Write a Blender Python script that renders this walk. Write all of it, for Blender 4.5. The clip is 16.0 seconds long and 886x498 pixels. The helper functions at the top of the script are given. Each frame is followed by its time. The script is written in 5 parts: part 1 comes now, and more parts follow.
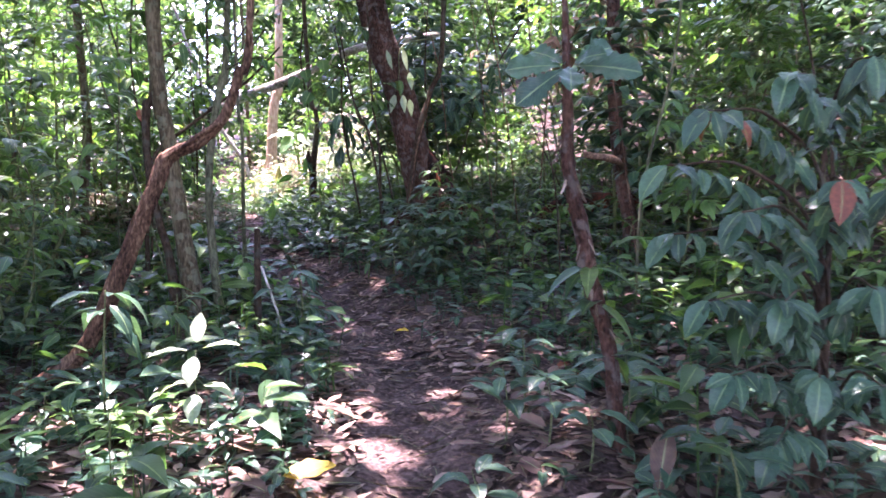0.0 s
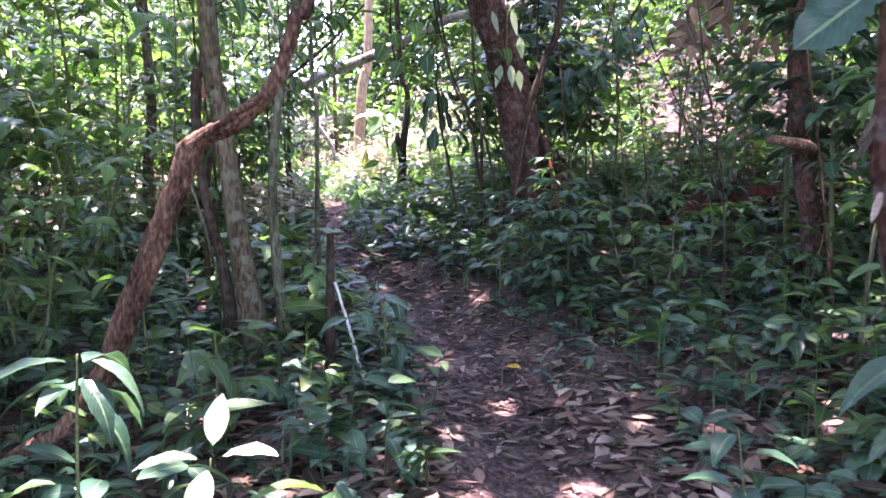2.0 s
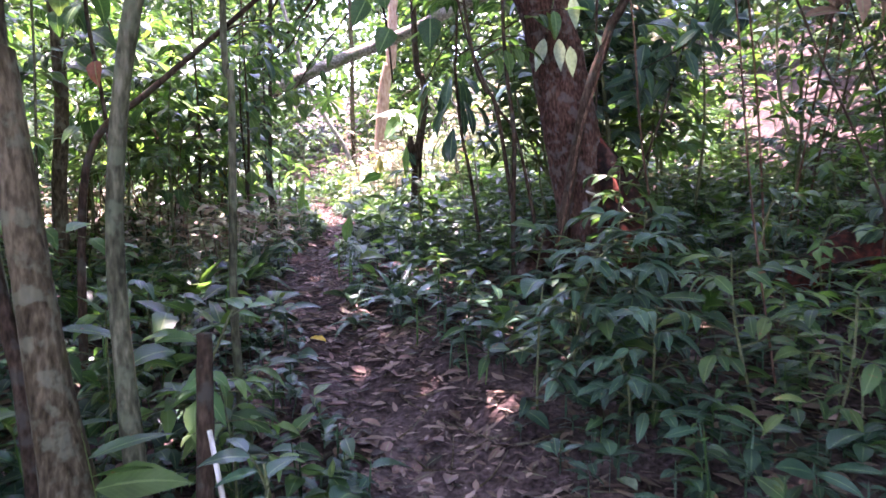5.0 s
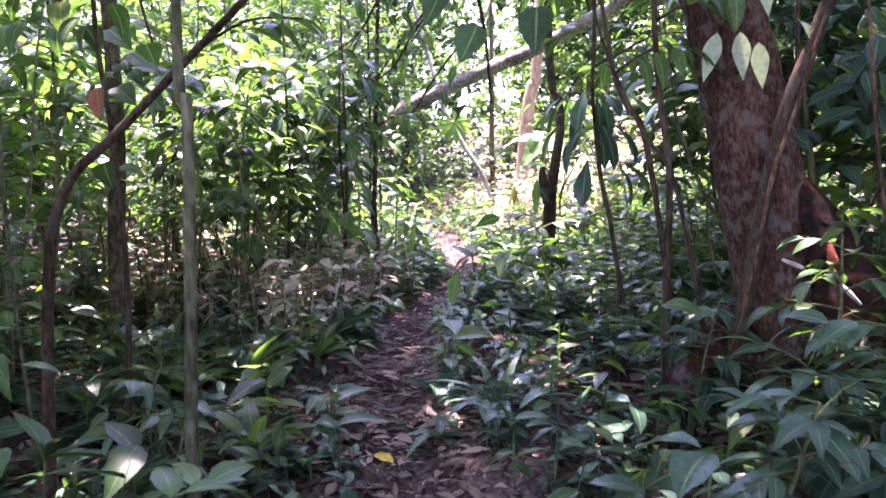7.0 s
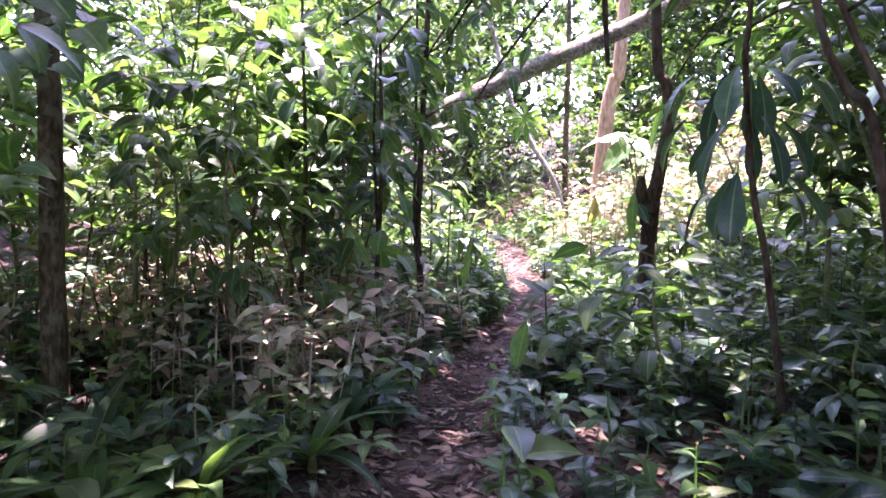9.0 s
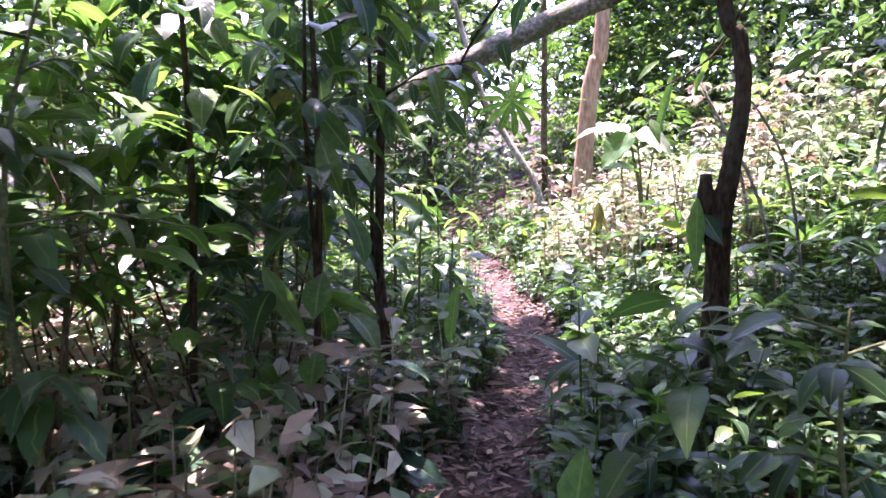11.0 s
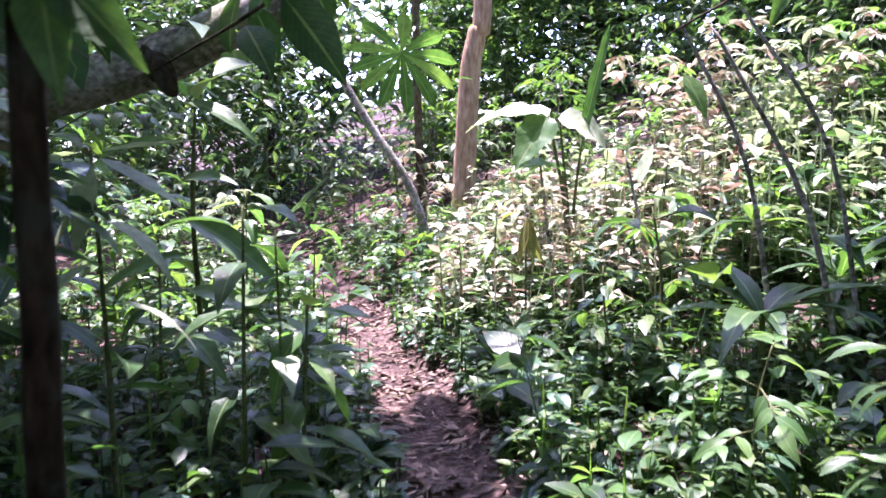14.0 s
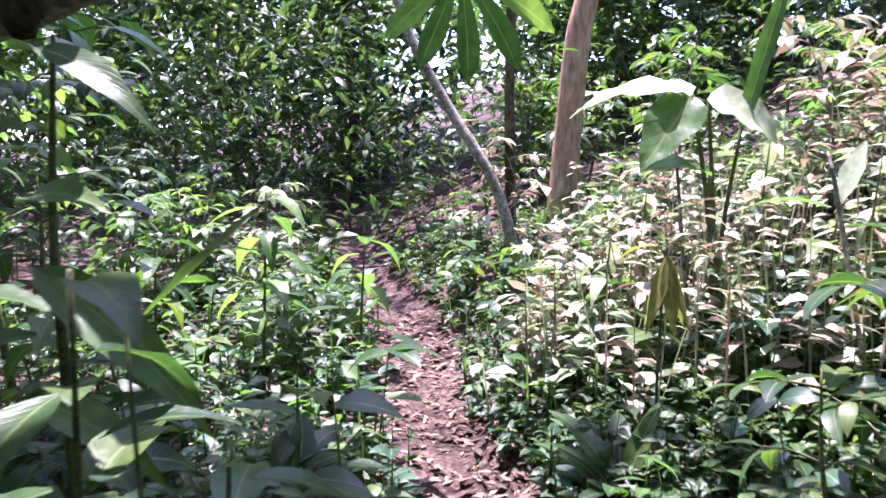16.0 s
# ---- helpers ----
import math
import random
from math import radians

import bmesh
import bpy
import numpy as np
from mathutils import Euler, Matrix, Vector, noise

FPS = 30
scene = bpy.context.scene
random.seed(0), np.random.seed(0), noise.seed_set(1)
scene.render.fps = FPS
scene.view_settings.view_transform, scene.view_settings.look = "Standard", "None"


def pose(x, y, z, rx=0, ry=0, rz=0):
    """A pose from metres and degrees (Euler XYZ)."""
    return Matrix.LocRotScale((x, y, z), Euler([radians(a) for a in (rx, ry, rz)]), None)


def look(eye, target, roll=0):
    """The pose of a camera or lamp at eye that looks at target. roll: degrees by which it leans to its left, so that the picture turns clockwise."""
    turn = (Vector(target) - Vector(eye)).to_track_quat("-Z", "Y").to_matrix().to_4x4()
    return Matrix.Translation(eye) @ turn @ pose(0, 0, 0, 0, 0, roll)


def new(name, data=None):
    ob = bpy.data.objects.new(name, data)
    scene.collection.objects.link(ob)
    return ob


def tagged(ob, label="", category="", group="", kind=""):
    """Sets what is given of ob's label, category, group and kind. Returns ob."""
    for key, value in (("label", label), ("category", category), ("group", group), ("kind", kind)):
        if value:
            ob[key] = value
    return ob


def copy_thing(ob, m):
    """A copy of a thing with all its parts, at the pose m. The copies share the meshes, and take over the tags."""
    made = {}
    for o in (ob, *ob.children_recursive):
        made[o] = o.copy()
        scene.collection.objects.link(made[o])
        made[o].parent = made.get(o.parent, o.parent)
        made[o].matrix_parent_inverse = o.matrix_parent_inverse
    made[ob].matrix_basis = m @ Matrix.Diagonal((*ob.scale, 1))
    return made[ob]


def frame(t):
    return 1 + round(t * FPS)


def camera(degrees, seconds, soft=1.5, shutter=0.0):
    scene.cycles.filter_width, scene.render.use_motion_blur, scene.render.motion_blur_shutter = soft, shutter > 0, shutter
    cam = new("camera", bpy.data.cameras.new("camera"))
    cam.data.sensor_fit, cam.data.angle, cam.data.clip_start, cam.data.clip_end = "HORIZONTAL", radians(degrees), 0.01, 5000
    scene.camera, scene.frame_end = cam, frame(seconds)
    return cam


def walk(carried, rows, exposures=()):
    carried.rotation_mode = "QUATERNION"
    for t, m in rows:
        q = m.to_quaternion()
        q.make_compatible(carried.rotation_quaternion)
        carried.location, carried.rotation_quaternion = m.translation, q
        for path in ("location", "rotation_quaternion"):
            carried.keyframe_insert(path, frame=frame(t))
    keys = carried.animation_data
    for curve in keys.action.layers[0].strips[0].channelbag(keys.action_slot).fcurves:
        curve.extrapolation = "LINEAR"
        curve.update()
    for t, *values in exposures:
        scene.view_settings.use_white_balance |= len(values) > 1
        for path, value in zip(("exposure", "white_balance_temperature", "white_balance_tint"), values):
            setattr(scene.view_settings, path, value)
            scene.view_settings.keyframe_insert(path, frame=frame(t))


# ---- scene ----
cam = camera(63.1, 16.0, soft=1.6, shutter=0.3)
PATH = [
    (0, (0.011, -0.088, 1.509), (0.01, 1.904, 1.329), -0.9),
    (0.5, (-0.068, 0.289, 1.491), (-0.154, 2.278, 1.307), -0.9),
    (1, (-0.179, 0.616, 1.604), (-0.302, 2.602, 1.397), -1.1),
    (1.5, (-0.184, 1.013, 1.604), (-0.367, 2.991, 1.376), -0.9),
    (2, (-0.248, 1.376, 1.589), (-0.489, 3.348, 1.361), -0.5),
    (2.5, (-0.351, 1.766, 1.649), (-0.556, 3.741, 1.408), -0.4),
    (3, (-0.305, 2.183, 1.654), (-0.49, 4.162, 1.435), -0.5),
    (3.5, (-0.27, 2.488, 1.657), (-0.485, 4.465, 1.443), -0.6),
    (3.7, (-0.292, 2.645, 1.637), (-0.508, 4.62, 1.411), -0.2),
    (5.8, (-0.345, 4.382, 1.826), (-0.851, 6.308, 1.638), -0.3),
    (6, (-0.319, 4.531, 1.855), (-0.874, 6.445, 1.688), -0.3),
    (6.5, (-0.325, 4.895, 1.852), (-1.038, 6.756, 1.688), -0.7),
    (7, (-0.422, 5.253, 1.882), (-1.188, 7.093, 1.717), -0.2),
    (7.5, (-0.523, 5.687, 1.914), (-1.338, 7.504, 1.734), 0.3),
    (8, (-0.701, 6.052, 1.893), (-1.619, 7.819, 1.709), 1.2),
    (8.5, (-0.951, 6.378, 1.938), (-1.86, 8.149, 1.748), 1.5),
    (9, (-1.057, 6.752, 1.969), (-1.979, 8.519, 1.803), 1.3),
    (9.2, (-1.113, 6.901, 1.94), (-2.056, 8.657, 1.781), 0.8),
    (11.3, (-2.018, 8.499, 2.048), (-2.822, 10.323, 1.875), -0.6),
    (11.5, (-2.041, 8.624, 2.051), (-2.848, 10.445, 1.869), -0.8),
    (12, (-2.317, 8.962, 2.038), (-3.042, 10.817, 1.858), 0.8),
    (12.5, (-2.547, 9.42, 2.035), (-3.025, 11.355, 1.864), -0.8),
    (13, (-2.68, 9.782, 2.072), (-3.13, 11.723, 1.891), -0.9),
    (13.5, (-2.833, 10.152, 2.051), (-3.281, 12.093, 1.875), -1.2),
    (14, (-2.93, 10.515, 2.118), (-3.352, 12.461, 1.938), -1.2),
    (14.5, (-2.914, 10.922, 2.202), (-3.429, 12.846, 2.02), -1.4),
    (15, (-2.996, 11.259, 2.182), (-3.639, 13.144, 2.002), -0.3),
    (15.5, (-3.161, 11.55, 2.206), (-3.795, 13.436, 2.006), 0.5),
    (16, (-3.223, 12.03, 2.217), (-3.896, 13.9, 2.0), 0.3),
]
walk(cam, [(t, look(eye, target, roll)) for t, eye, target, roll in PATH], [(t, e, k, g) for t, e, k, g in ((0, 4.22, 6150, 53), (3.5, 4.5, 6100, 51), (5.8, 4.3, 6350, 60), (8, 4.5, 6300, 60), (9, 4.15, 6300, 60), (11.5, 3.7, 6050, 53), (13, 3.45, 5900, 49), (16, 2.95, 5800, 48))])

# ---- world, sun, exposure ----
SUN = Vector((-0.16, 0.24, 0.95)).normalized()
world = bpy.data.worlds.new("sky")
scene.world = world
world.use_nodes = True
wn = world.node_tree
sky = wn.nodes.new("ShaderNodeTexSky")
sky.sky_type, sky.sun_disc = "NISHITA", False
sky.sun_elevation = math.asin(SUN.z)
sky.sun_rotation = math.atan2(SUN.x, SUN.y)
wn.nodes["Background"].inputs[1].default_value = 0.15
wn.links.new(sky.outputs[0], wn.nodes["Background"].inputs[0])
sun = new("sun", bpy.data.lights.new("sun", "SUN"))
sun.data.energy, sun.data.angle, sun.data.color = 3.5, radians(0.6), (1.0, 0.95, 0.86)
sun.matrix_world = look((0, 0, 30), Vector((0, 0, 30)) - SUN)

# ---- materials ----


def material(name):
    m = bpy.data.materials.new(name)
    m.use_nodes = True
    t = m.node_tree
    return m, t, t.nodes, t.links, t.nodes["Principled BSDF"]


def ramp(nodes, stops):
    r = nodes.new("ShaderNodeValToRGB")
    e = r.color_ramp.elements
    while len(e) < len(stops):
        e.new(0.5)
    for k, (at, c) in zip(e, stops):
        k.position, k.color = at, (*c, 1)
    return r


def math_node(t, op, a, b=None):
    n = t.nodes.new("ShaderNodeMath")
    n.operation = op
    for i, v in enumerate((a, b)):
        if v is None:
            continue
        if isinstance(v, (int, float)):
            n.inputs[i].default_value = v
        else:
            t.links.new(v, n.inputs[i])
    return n.outputs[0]


def leaf_material(name, stops, through_light=0.3, rough=0.31, veins=9.0, spots=0.0, relief=0.5, glow=(1.85, 1.95, 1.1)):
    """A leaf: colours that differ from leaf to leaf, a pale midrib and side veins along its UV, fine mottling, light through it."""
    m, t, nodes, links, bsdf = material(name)
    geo, info = nodes.new("ShaderNodeNewGeometry"), nodes.new("ShaderNodeObjectInfo")
    mixed = math_node(t, "FRACT", math_node(t, "ADD", geo.outputs["Random Per Island"], info.outputs["Random"]))
    colour = ramp(nodes, stops)
    links.new(mixed, colour.inputs[0])
    uv = nodes.new("ShaderNodeUVMap")
    sep = nodes.new("ShaderNodeSeparateXYZ")
    links.new(uv.outputs[0], sep.inputs[0])
    across = math_node(t, "ABSOLUTE", math_node(t, "SUBTRACT", sep.outputs[0], 0.5))
    rib = math_node(t, "LESS_THAN", across, 0.035)
    wave = math_node(t, "SINE", math_node(t, "MULTIPLY", math_node(t, "SUBTRACT", sep.outputs[1], math_node(t, "MULTIPLY", across, 0.55)), veins * 6.2832))
    side = math_node(t, "POWER", math_node(t, "ABSOLUTE", wave), 12.0)
    vein = math_node(t, "MAXIMUM", math_node(t, "MULTIPLY", rib, 0.8), math_node(t, "MULTIPLY", side, 0.11))
    tex = nodes.new("ShaderNodeTexCoord")
    noise_t = nodes.new("ShaderNodeTexNoise")
    noise_t.inputs["Scale"].default_value, noise_t.inputs["Detail"].default_value = 9.0, 5.0
    links.new(tex.outputs["Object"], noise_t.inputs["Vector"])
    shade = nodes.new("ShaderNodeMix")
    shade.data_type, shade.blend_type = "RGBA", "MULTIPLY"
    shade.inputs["Factor"].default_value = 0.75
    mott = ramp(nodes, [(0.3, (0.55, 0.55, 0.5)), (0.65, (1.15, 1.12, 1.0))])
    links.new(noise_t.outputs[0], mott.inputs[0])
    links.new(colour.outputs[0], shade.inputs["A"])
    links.new(mott.outputs[0], shade.inputs["B"])
    lit = nodes.new("ShaderNodeMix")
    lit.data_type, lit.blend_type = "RGBA", "MIX"
    lit.inputs["B"].default_value = (0.22, 0.30, 0.12, 1)
    links.new(math_node(t, "MULTIPLY", vein, 0.55), lit.inputs["Factor"])
    links.new(shade.outputs["Result"], lit.inputs["A"])
    out = lit.outputs["Result"]
    if spots:
        eaten = nodes.new("ShaderNodeTexNoise")
        eaten.inputs["Scale"].default_value, eaten.inputs["Detail"].default_value = 30.0, 3.0
        links.new(tex.outputs["Object"], eaten.inputs["Vector"])
        brown = nodes.new("ShaderNodeMix")
        brown.data_type = "RGBA"
        brown.inputs["B"].default_value = (0.16, 0.09, 0.04, 1)
        links.new(math_node(t, "GREATER_THAN", eaten.outputs[0], 1.0 - spots), brown.inputs["Factor"])
        links.new(out, brown.inputs["A"])
        out = brown.outputs["Result"]
    links.new(out, bsdf.inputs["Base Color"])
    gloss = nodes.new("ShaderNodeMapRange")
    gloss.inputs["To Min"].default_value, gloss.inputs["To Max"].default_value = rough - 0.1, rough + 0.18
    links.new(noise_t.outputs[0], gloss.inputs["Value"])
    links.new(gloss.outputs[0], bsdf.inputs["Roughness"])
    bsdf.inputs["Specular IOR Level"].default_value = 0.27
    bump = nodes.new("ShaderNodeBump")
    bump.inputs["Strength"].default_value, bump.inputs["Distance"].default_value = relief, 0.004
    links.new(math_node(t, "SUBTRACT", noise_t.outputs[0], vein), bump.inputs["Height"])
    links.new(bump.outputs[0], bsdf.inputs["Normal"])
    trans = nodes.new("ShaderNodeBsdfTranslucent")
    warm = nodes.new("ShaderNodeMix")
    warm.data_type, warm.blend_type = "RGBA", "MULTIPLY"
    warm.inputs["Factor"].default_value = 1.0
    warm.inputs["B"].default_value = (*glow, 1)
    links.new(out, warm.inputs["A"])
    links.new(warm.outputs["Result"], trans.inputs[0])
    mix = nodes.new("ShaderNodeMixShader")
    mix.inputs[0].default_value = through_light
    links.new(bsdf.outputs[0], mix.inputs[1])
    links.new(trans.outputs[0], mix.inputs[2])
    links.new(mix.outputs[0], nodes["Material Output"].inputs[0])
    return m


def rough_material(name, dark, mid, light, scale=6.0, stretch=(1, 1, 1), rough=0.9, relief=0.8, depth=0.02, patches=None):
    """Bark, soil, dead wood: noise at two scales for colour and relief; patches: lichen or moss of another colour."""
    m, t, nodes, links, bsdf = material(name)
    tex = nodes.new("ShaderNodeTexCoord")
    fit_to = nodes.new("ShaderNodeMapping")
    fit_to.inputs["Scale"].default_value = stretch
    links.new(tex.outputs["Object"], fit_to.inputs[0])
    broad, fine = nodes.new("ShaderNodeTexNoise"), nodes.new("ShaderNodeTexNoise")
    for n, s, d in ((broad, scale * 0.25, 4.0), (fine, scale * 3, 8.0)):
        n.inputs["Scale"].default_value, n.inputs["Detail"].default_value = s, d
        links.new(fit_to.outputs[0], n.inputs["Vector"])
    both = math_node(t, "ADD", math_node(t, "MULTIPLY", broad.outputs[0], 0.45), math_node(t, "MULTIPLY", fine.outputs[0], 0.55))
    colour = ramp(nodes, [(0.37, dark), (0.5, mid), (0.64, light)])
    links.new(both, colour.inputs[0])
    out = colour.outputs[0]
    if patches:
        spot = nodes.new("ShaderNodeTexNoise")
        spot.inputs["Scale"].default_value, spot.inputs["Detail"].default_value = scale * 0.7, 6.0
        links.new(tex.outputs["Object"], spot.inputs["Vector"])
        cut = ramp(nodes, [(0.52, (0, 0, 0)), (0.62, (1, 1, 1))])
        links.new(spot.outputs[0], cut.inputs[0])
        over = nodes.new("ShaderNodeMix")
        over.data_type = "RGBA"
        over.inputs["B"].default_value = (*patches, 1)
        links.new(math_node(t, "MULTIPLY", cut.outputs[0], 0.65), over.inputs["Factor"])
        links.new(out, over.inputs["A"])
        out = over.outputs["Result"]
    links.new(out, bsdf.inputs["Base Color"])
    bsdf.inputs["Roughness"].default_value = rough
    bsdf.inputs["Specular IOR Level"].default_value = 0.08
    bump = nodes.new("ShaderNodeBump")
    bump.inputs["Strength"].default_value, bump.inputs["Distance"].default_value = relief, depth
    links.new(both, bump.inputs["Height"])
    links.new(bump.outputs[0], bsdf.inputs["Normal"])
    return m


SOIL = rough_material("soil", (0.011, 0.007, 0.006), (0.054, 0.035, 0.030), (0.135, 0.092, 0.08), 11.0, rough=0.85, relief=1.0, depth=0.03)
BARK = rough_material("bark", (0.022, 0.016, 0.009), (0.068, 0.051, 0.028), (0.15, 0.118, 0.07), 18.0, (1, 1, 0.3), patches=(0.13, 0.135, 0.085))
BARK_GREEN = rough_material("mossy_bark", (0.028, 0.028, 0.016), (0.075, 0.075, 0.042), (0.17, 0.16, 0.10), 18.0, (1, 1, 0.3), patches=(0.11, 0.13, 0.075))
BARK_RED = rough_material("red_brown_bark", (0.012, 0.007, 0.005), (0.05, 0.024, 0.016), (0.12, 0.066, 0.045), 20.0, (1, 1, 0.4), relief=1.0, depth=0.035, patches=(0.11, 0.095, 0.08))
BARK_DARK = rough_material("dark_bark", (0.013, 0.0085, 0.0055), (0.042, 0.027, 0.017), (0.09, 0.062, 0.04), 18.0, (1, 1, 0.35), patches=(0.06, 0.06, 0.045))
LIANA = rough_material("liana_bark", (0.018, 0.010, 0.007), (0.08, 0.043, 0.027), (0.22, 0.135, 0.085), 22.0, (1, 1, 0.35), relief=1.0, depth=0.02)
CHAR = rough_material("rotten_wood", (0.008, 0.006, 0.005), (0.03, 0.014, 0.01), (0.12, 0.03, 0.018), 7.0)
# grey-brown wood, lightened all over to stand for sun on its top
LOG_BARK = rough_material("sunlit_log_tone", (0.05, 0.04, 0.034), (0.22, 0.19, 0.165), (0.46, 0.42, 0.38), 12.0, (1, 1, 1), patches=(0.12, 0.15, 0.07))
PALE_WOOD = rough_material("pale_dry_wood", (0.2, 0.17, 0.13), (0.42, 0.37, 0.3), (0.62, 0.58, 0.5), 12.0, (1, 1, 0.2))
TAN_BARK = rough_material("tan_bark", (0.2, 0.12, 0.075), (0.36, 0.23, 0.15), (0.5, 0.36, 0.26), 8.0, (1, 1, 0.3))
BARK_PALE = rough_material("pale_green_bark", (0.06, 0.058, 0.035), (0.14, 0.135, 0.085), (0.25, 0.23, 0.16), 20.0, (1, 1, 0.35), patches=(0.09, 0.11, 0.06))
STEM = rough_material("green_stem", (0.04, 0.045, 0.02), (0.085, 0.10, 0.04), (0.15, 0.16, 0.08), 30.0, rough=0.6, relief=0.3, depth=0.004)
RED_WOOD = rough_material("red_heartwood", (0.24, 0.05, 0.03), (0.45, 0.12, 0.07), (0.6, 0.22, 0.14), 16.0)

GREENS = [(0.0, (0.018, 0.046, 0.020)), (0.4, (0.030, 0.076, 0.029)), (0.75, (0.048, 0.104, 0.037)), (1.0, (0.095, 0.145, 0.043))]
# dark leaf green, with bluish sky reflection in shade partly coloured in
BLUE_GREENS = [(0.0, (0.015, 0.044, 0.029)), (0.5, (0.024, 0.070, 0.043)), (1.0, (0.048, 0.108, 0.063))]
FRESH = [(0.0, (0.047, 0.115, 0.040)), (0.6, (0.078, 0.165, 0.055)), (1.0, (0.135, 0.225, 0.08))]
DEAD = [(0.0, (0.034, 0.020, 0.015)), (0.4, (0.105, 0.062, 0.045)), (0.75, (0.20, 0.122, 0.092)), (1.0, (0.34, 0.24, 0.195))]
LEAF = leaf_material("leaf", GREENS, 0.36, 0.34, veins=6.0, spots=0.3, relief=0.6, glow=(1.75, 2.1, 0.75))
LEAF_BLUE = leaf_material("blue_green_leaf", BLUE_GREENS, 0.17, 0.3, veins=6.0, spots=0.28, relief=0.7)
LEAF_FRESH = leaf_material("fresh_leaf", FRESH, 0.42, 0.34, veins=6.0, spots=0.26, glow=(1.75, 2.0, 0.8))
LEAF_CANOPY = leaf_material("canopy_leaf", GREENS, 0.34, 0.45, relief=0.2)
LEAF_DEAD = leaf_material("dead_leaf", DEAD, 0.1, 0.62, 7.0, glow=(1.2, 1.1, 1.0))
LEAF_LITTER = leaf_material("litter_leaf", [(0.0, (0.022, 0.014, 0.011)), (0.35, (0.085, 0.043, 0.033)), (0.7, (0.18, 0.10, 0.08)), (1.0, (0.30, 0.21, 0.18))], 0.1, 0.6, 7.0, glow=(1.1, 1.0, 0.95))
# dry straw tones; the green stop paints green leaves paled by sun
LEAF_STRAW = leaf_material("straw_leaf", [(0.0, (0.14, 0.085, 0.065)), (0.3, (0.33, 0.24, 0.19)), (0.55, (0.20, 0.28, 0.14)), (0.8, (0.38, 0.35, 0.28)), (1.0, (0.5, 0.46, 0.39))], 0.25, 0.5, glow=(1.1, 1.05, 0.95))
LEAF_RED = leaf_material("red_leaf", [(0.0, (0.12, 0.03, 0.018)), (1.0, (0.24, 0.08, 0.05))], 0.3, 0.45)
LEAF_YELLOW = leaf_material("yellow_leaf", [(0.0, (0.55, 0.33, 0.03)), (1.0, (0.62, 0.42, 0.06))], 0.3, 0.5)
LEAF_LIMP = leaf_material("limp_leaf", [(0.0, (0.13, 0.15, 0.04)), (1.0, (0.22, 0.2, 0.06))], 0.35, 0.5)
LEAF_STEMDRY = leaf_material("withered_leaf", [(0.0, (0.09, 0.05, 0.036)), (1.0, (0.27, 0.16, 0.105))], 0.2, 0.6, glow=(1.3, 1.1, 1.0))
# much of this paleness is strong sun and sheen put into the colour
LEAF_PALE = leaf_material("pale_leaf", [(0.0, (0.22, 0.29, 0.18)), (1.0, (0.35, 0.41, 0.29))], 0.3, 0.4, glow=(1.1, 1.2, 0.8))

# ---- ground: heights and the trodden path ----
TRACK = np.array([(0.15, -40), (0.1, -6), (0.05, 0), (-0.05, 2), (-0.2, 4), (-0.55, 6.1), (-1.1, 7.2), (-2.0, 8.4), (-2.6, 9.6), (-3.0, 11), (-3.3, 12.6), (-3.75, 14.1), (-4.5, 15.4), (-5.4, 17.3), (-6.8, 19.4), (-9, 23), (-14, 32), (-40, 60)])
RISE_Y = [-40, -6, 0, 4.2, 6, 6.9, 8.4, 9.7, 12.7, 15.5, 17.5, 20, 30, 60, 400]
RISE_Z = [-1.5, -0.3, 0.0, 0.17, 0.21, 0.27, 0.58, 0.71, 0.79, 0.91, 0.96, 1.1, 1.6, 3.0, 12.0]


def waves(x, y, size, seed):
    r = np.random.RandomState(seed)
    out = 0
    for _ in range(7):
        a, k, p = r.uniform(0, 6.28), r.uniform(0.7, 1.8) * 6.28 / size, r.uniform(0, 6.28)
        out = out + np.sin(k * (x * math.cos(a) + y * math.sin(a)) + p)
    return out / 4


def off_track(x, y):
    """Metres to the middle of the path, and to which side (right is positive)."""
    x, y = np.asarray(x, float), np.asarray(y, float)
    best, side = np.full(x.shape, 1e9), np.ones(x.shape)
    for (ax, ay), (bx, by) in zip(TRACK[:-1], TRACK[1:]):
        dx, dy = bx - ax, by - ay
        f = np.clip(((x - ax) * dx + (y - ay) * dy) / (dx * dx + dy * dy), 0, 1)
        px, py = x - ax - f * dx, y - ay - f * dy
        d = np.hypot(px, py)
        near = d < best
        side = np.where(near, np.sign(px * dy - py * dx), side)
        best = np.minimum(best, d)
    return best, side


def half_width(y):
    return np.interp(y, [0, 3, 6, 8, 10, 20], [0.45, 0.37, 0.3, 0.26, 0.22, 0.24])


def height(x, y):
    x, y = np.asarray(x, float), np.asarray(y, float)
    d, side = off_track(x, y)
    z = np.interp(y, RISE_Y, RISE_Z)
    steep = np.interp(y, [2, 6, 10, 13, 17], [0.05, 0.13, 0.10, 0.16, 0.32])
    away = np.clip(d - half_width(y), 0, 14)
    z = z + np.where(side > 0, steep, 0.04) * away
    z = z + 0.05 * np.clip((d - half_width(y)) / 0.25, -1, 1)
    free = np.clip(d / 1.2, 0.25, 1)
    return z + 0.06 * free * waves(x, y, 2.2, 3) + 0.018 * waves(x, y, 0.5, 4) + 0.25 * np.clip((d - 5) / 10, 0, 1) * waves(x, y, 9, 5)


def ground_z(x, y):
    return float(height(np.array([x]), np.array([y]))[0])


# ---- mesh helpers ----


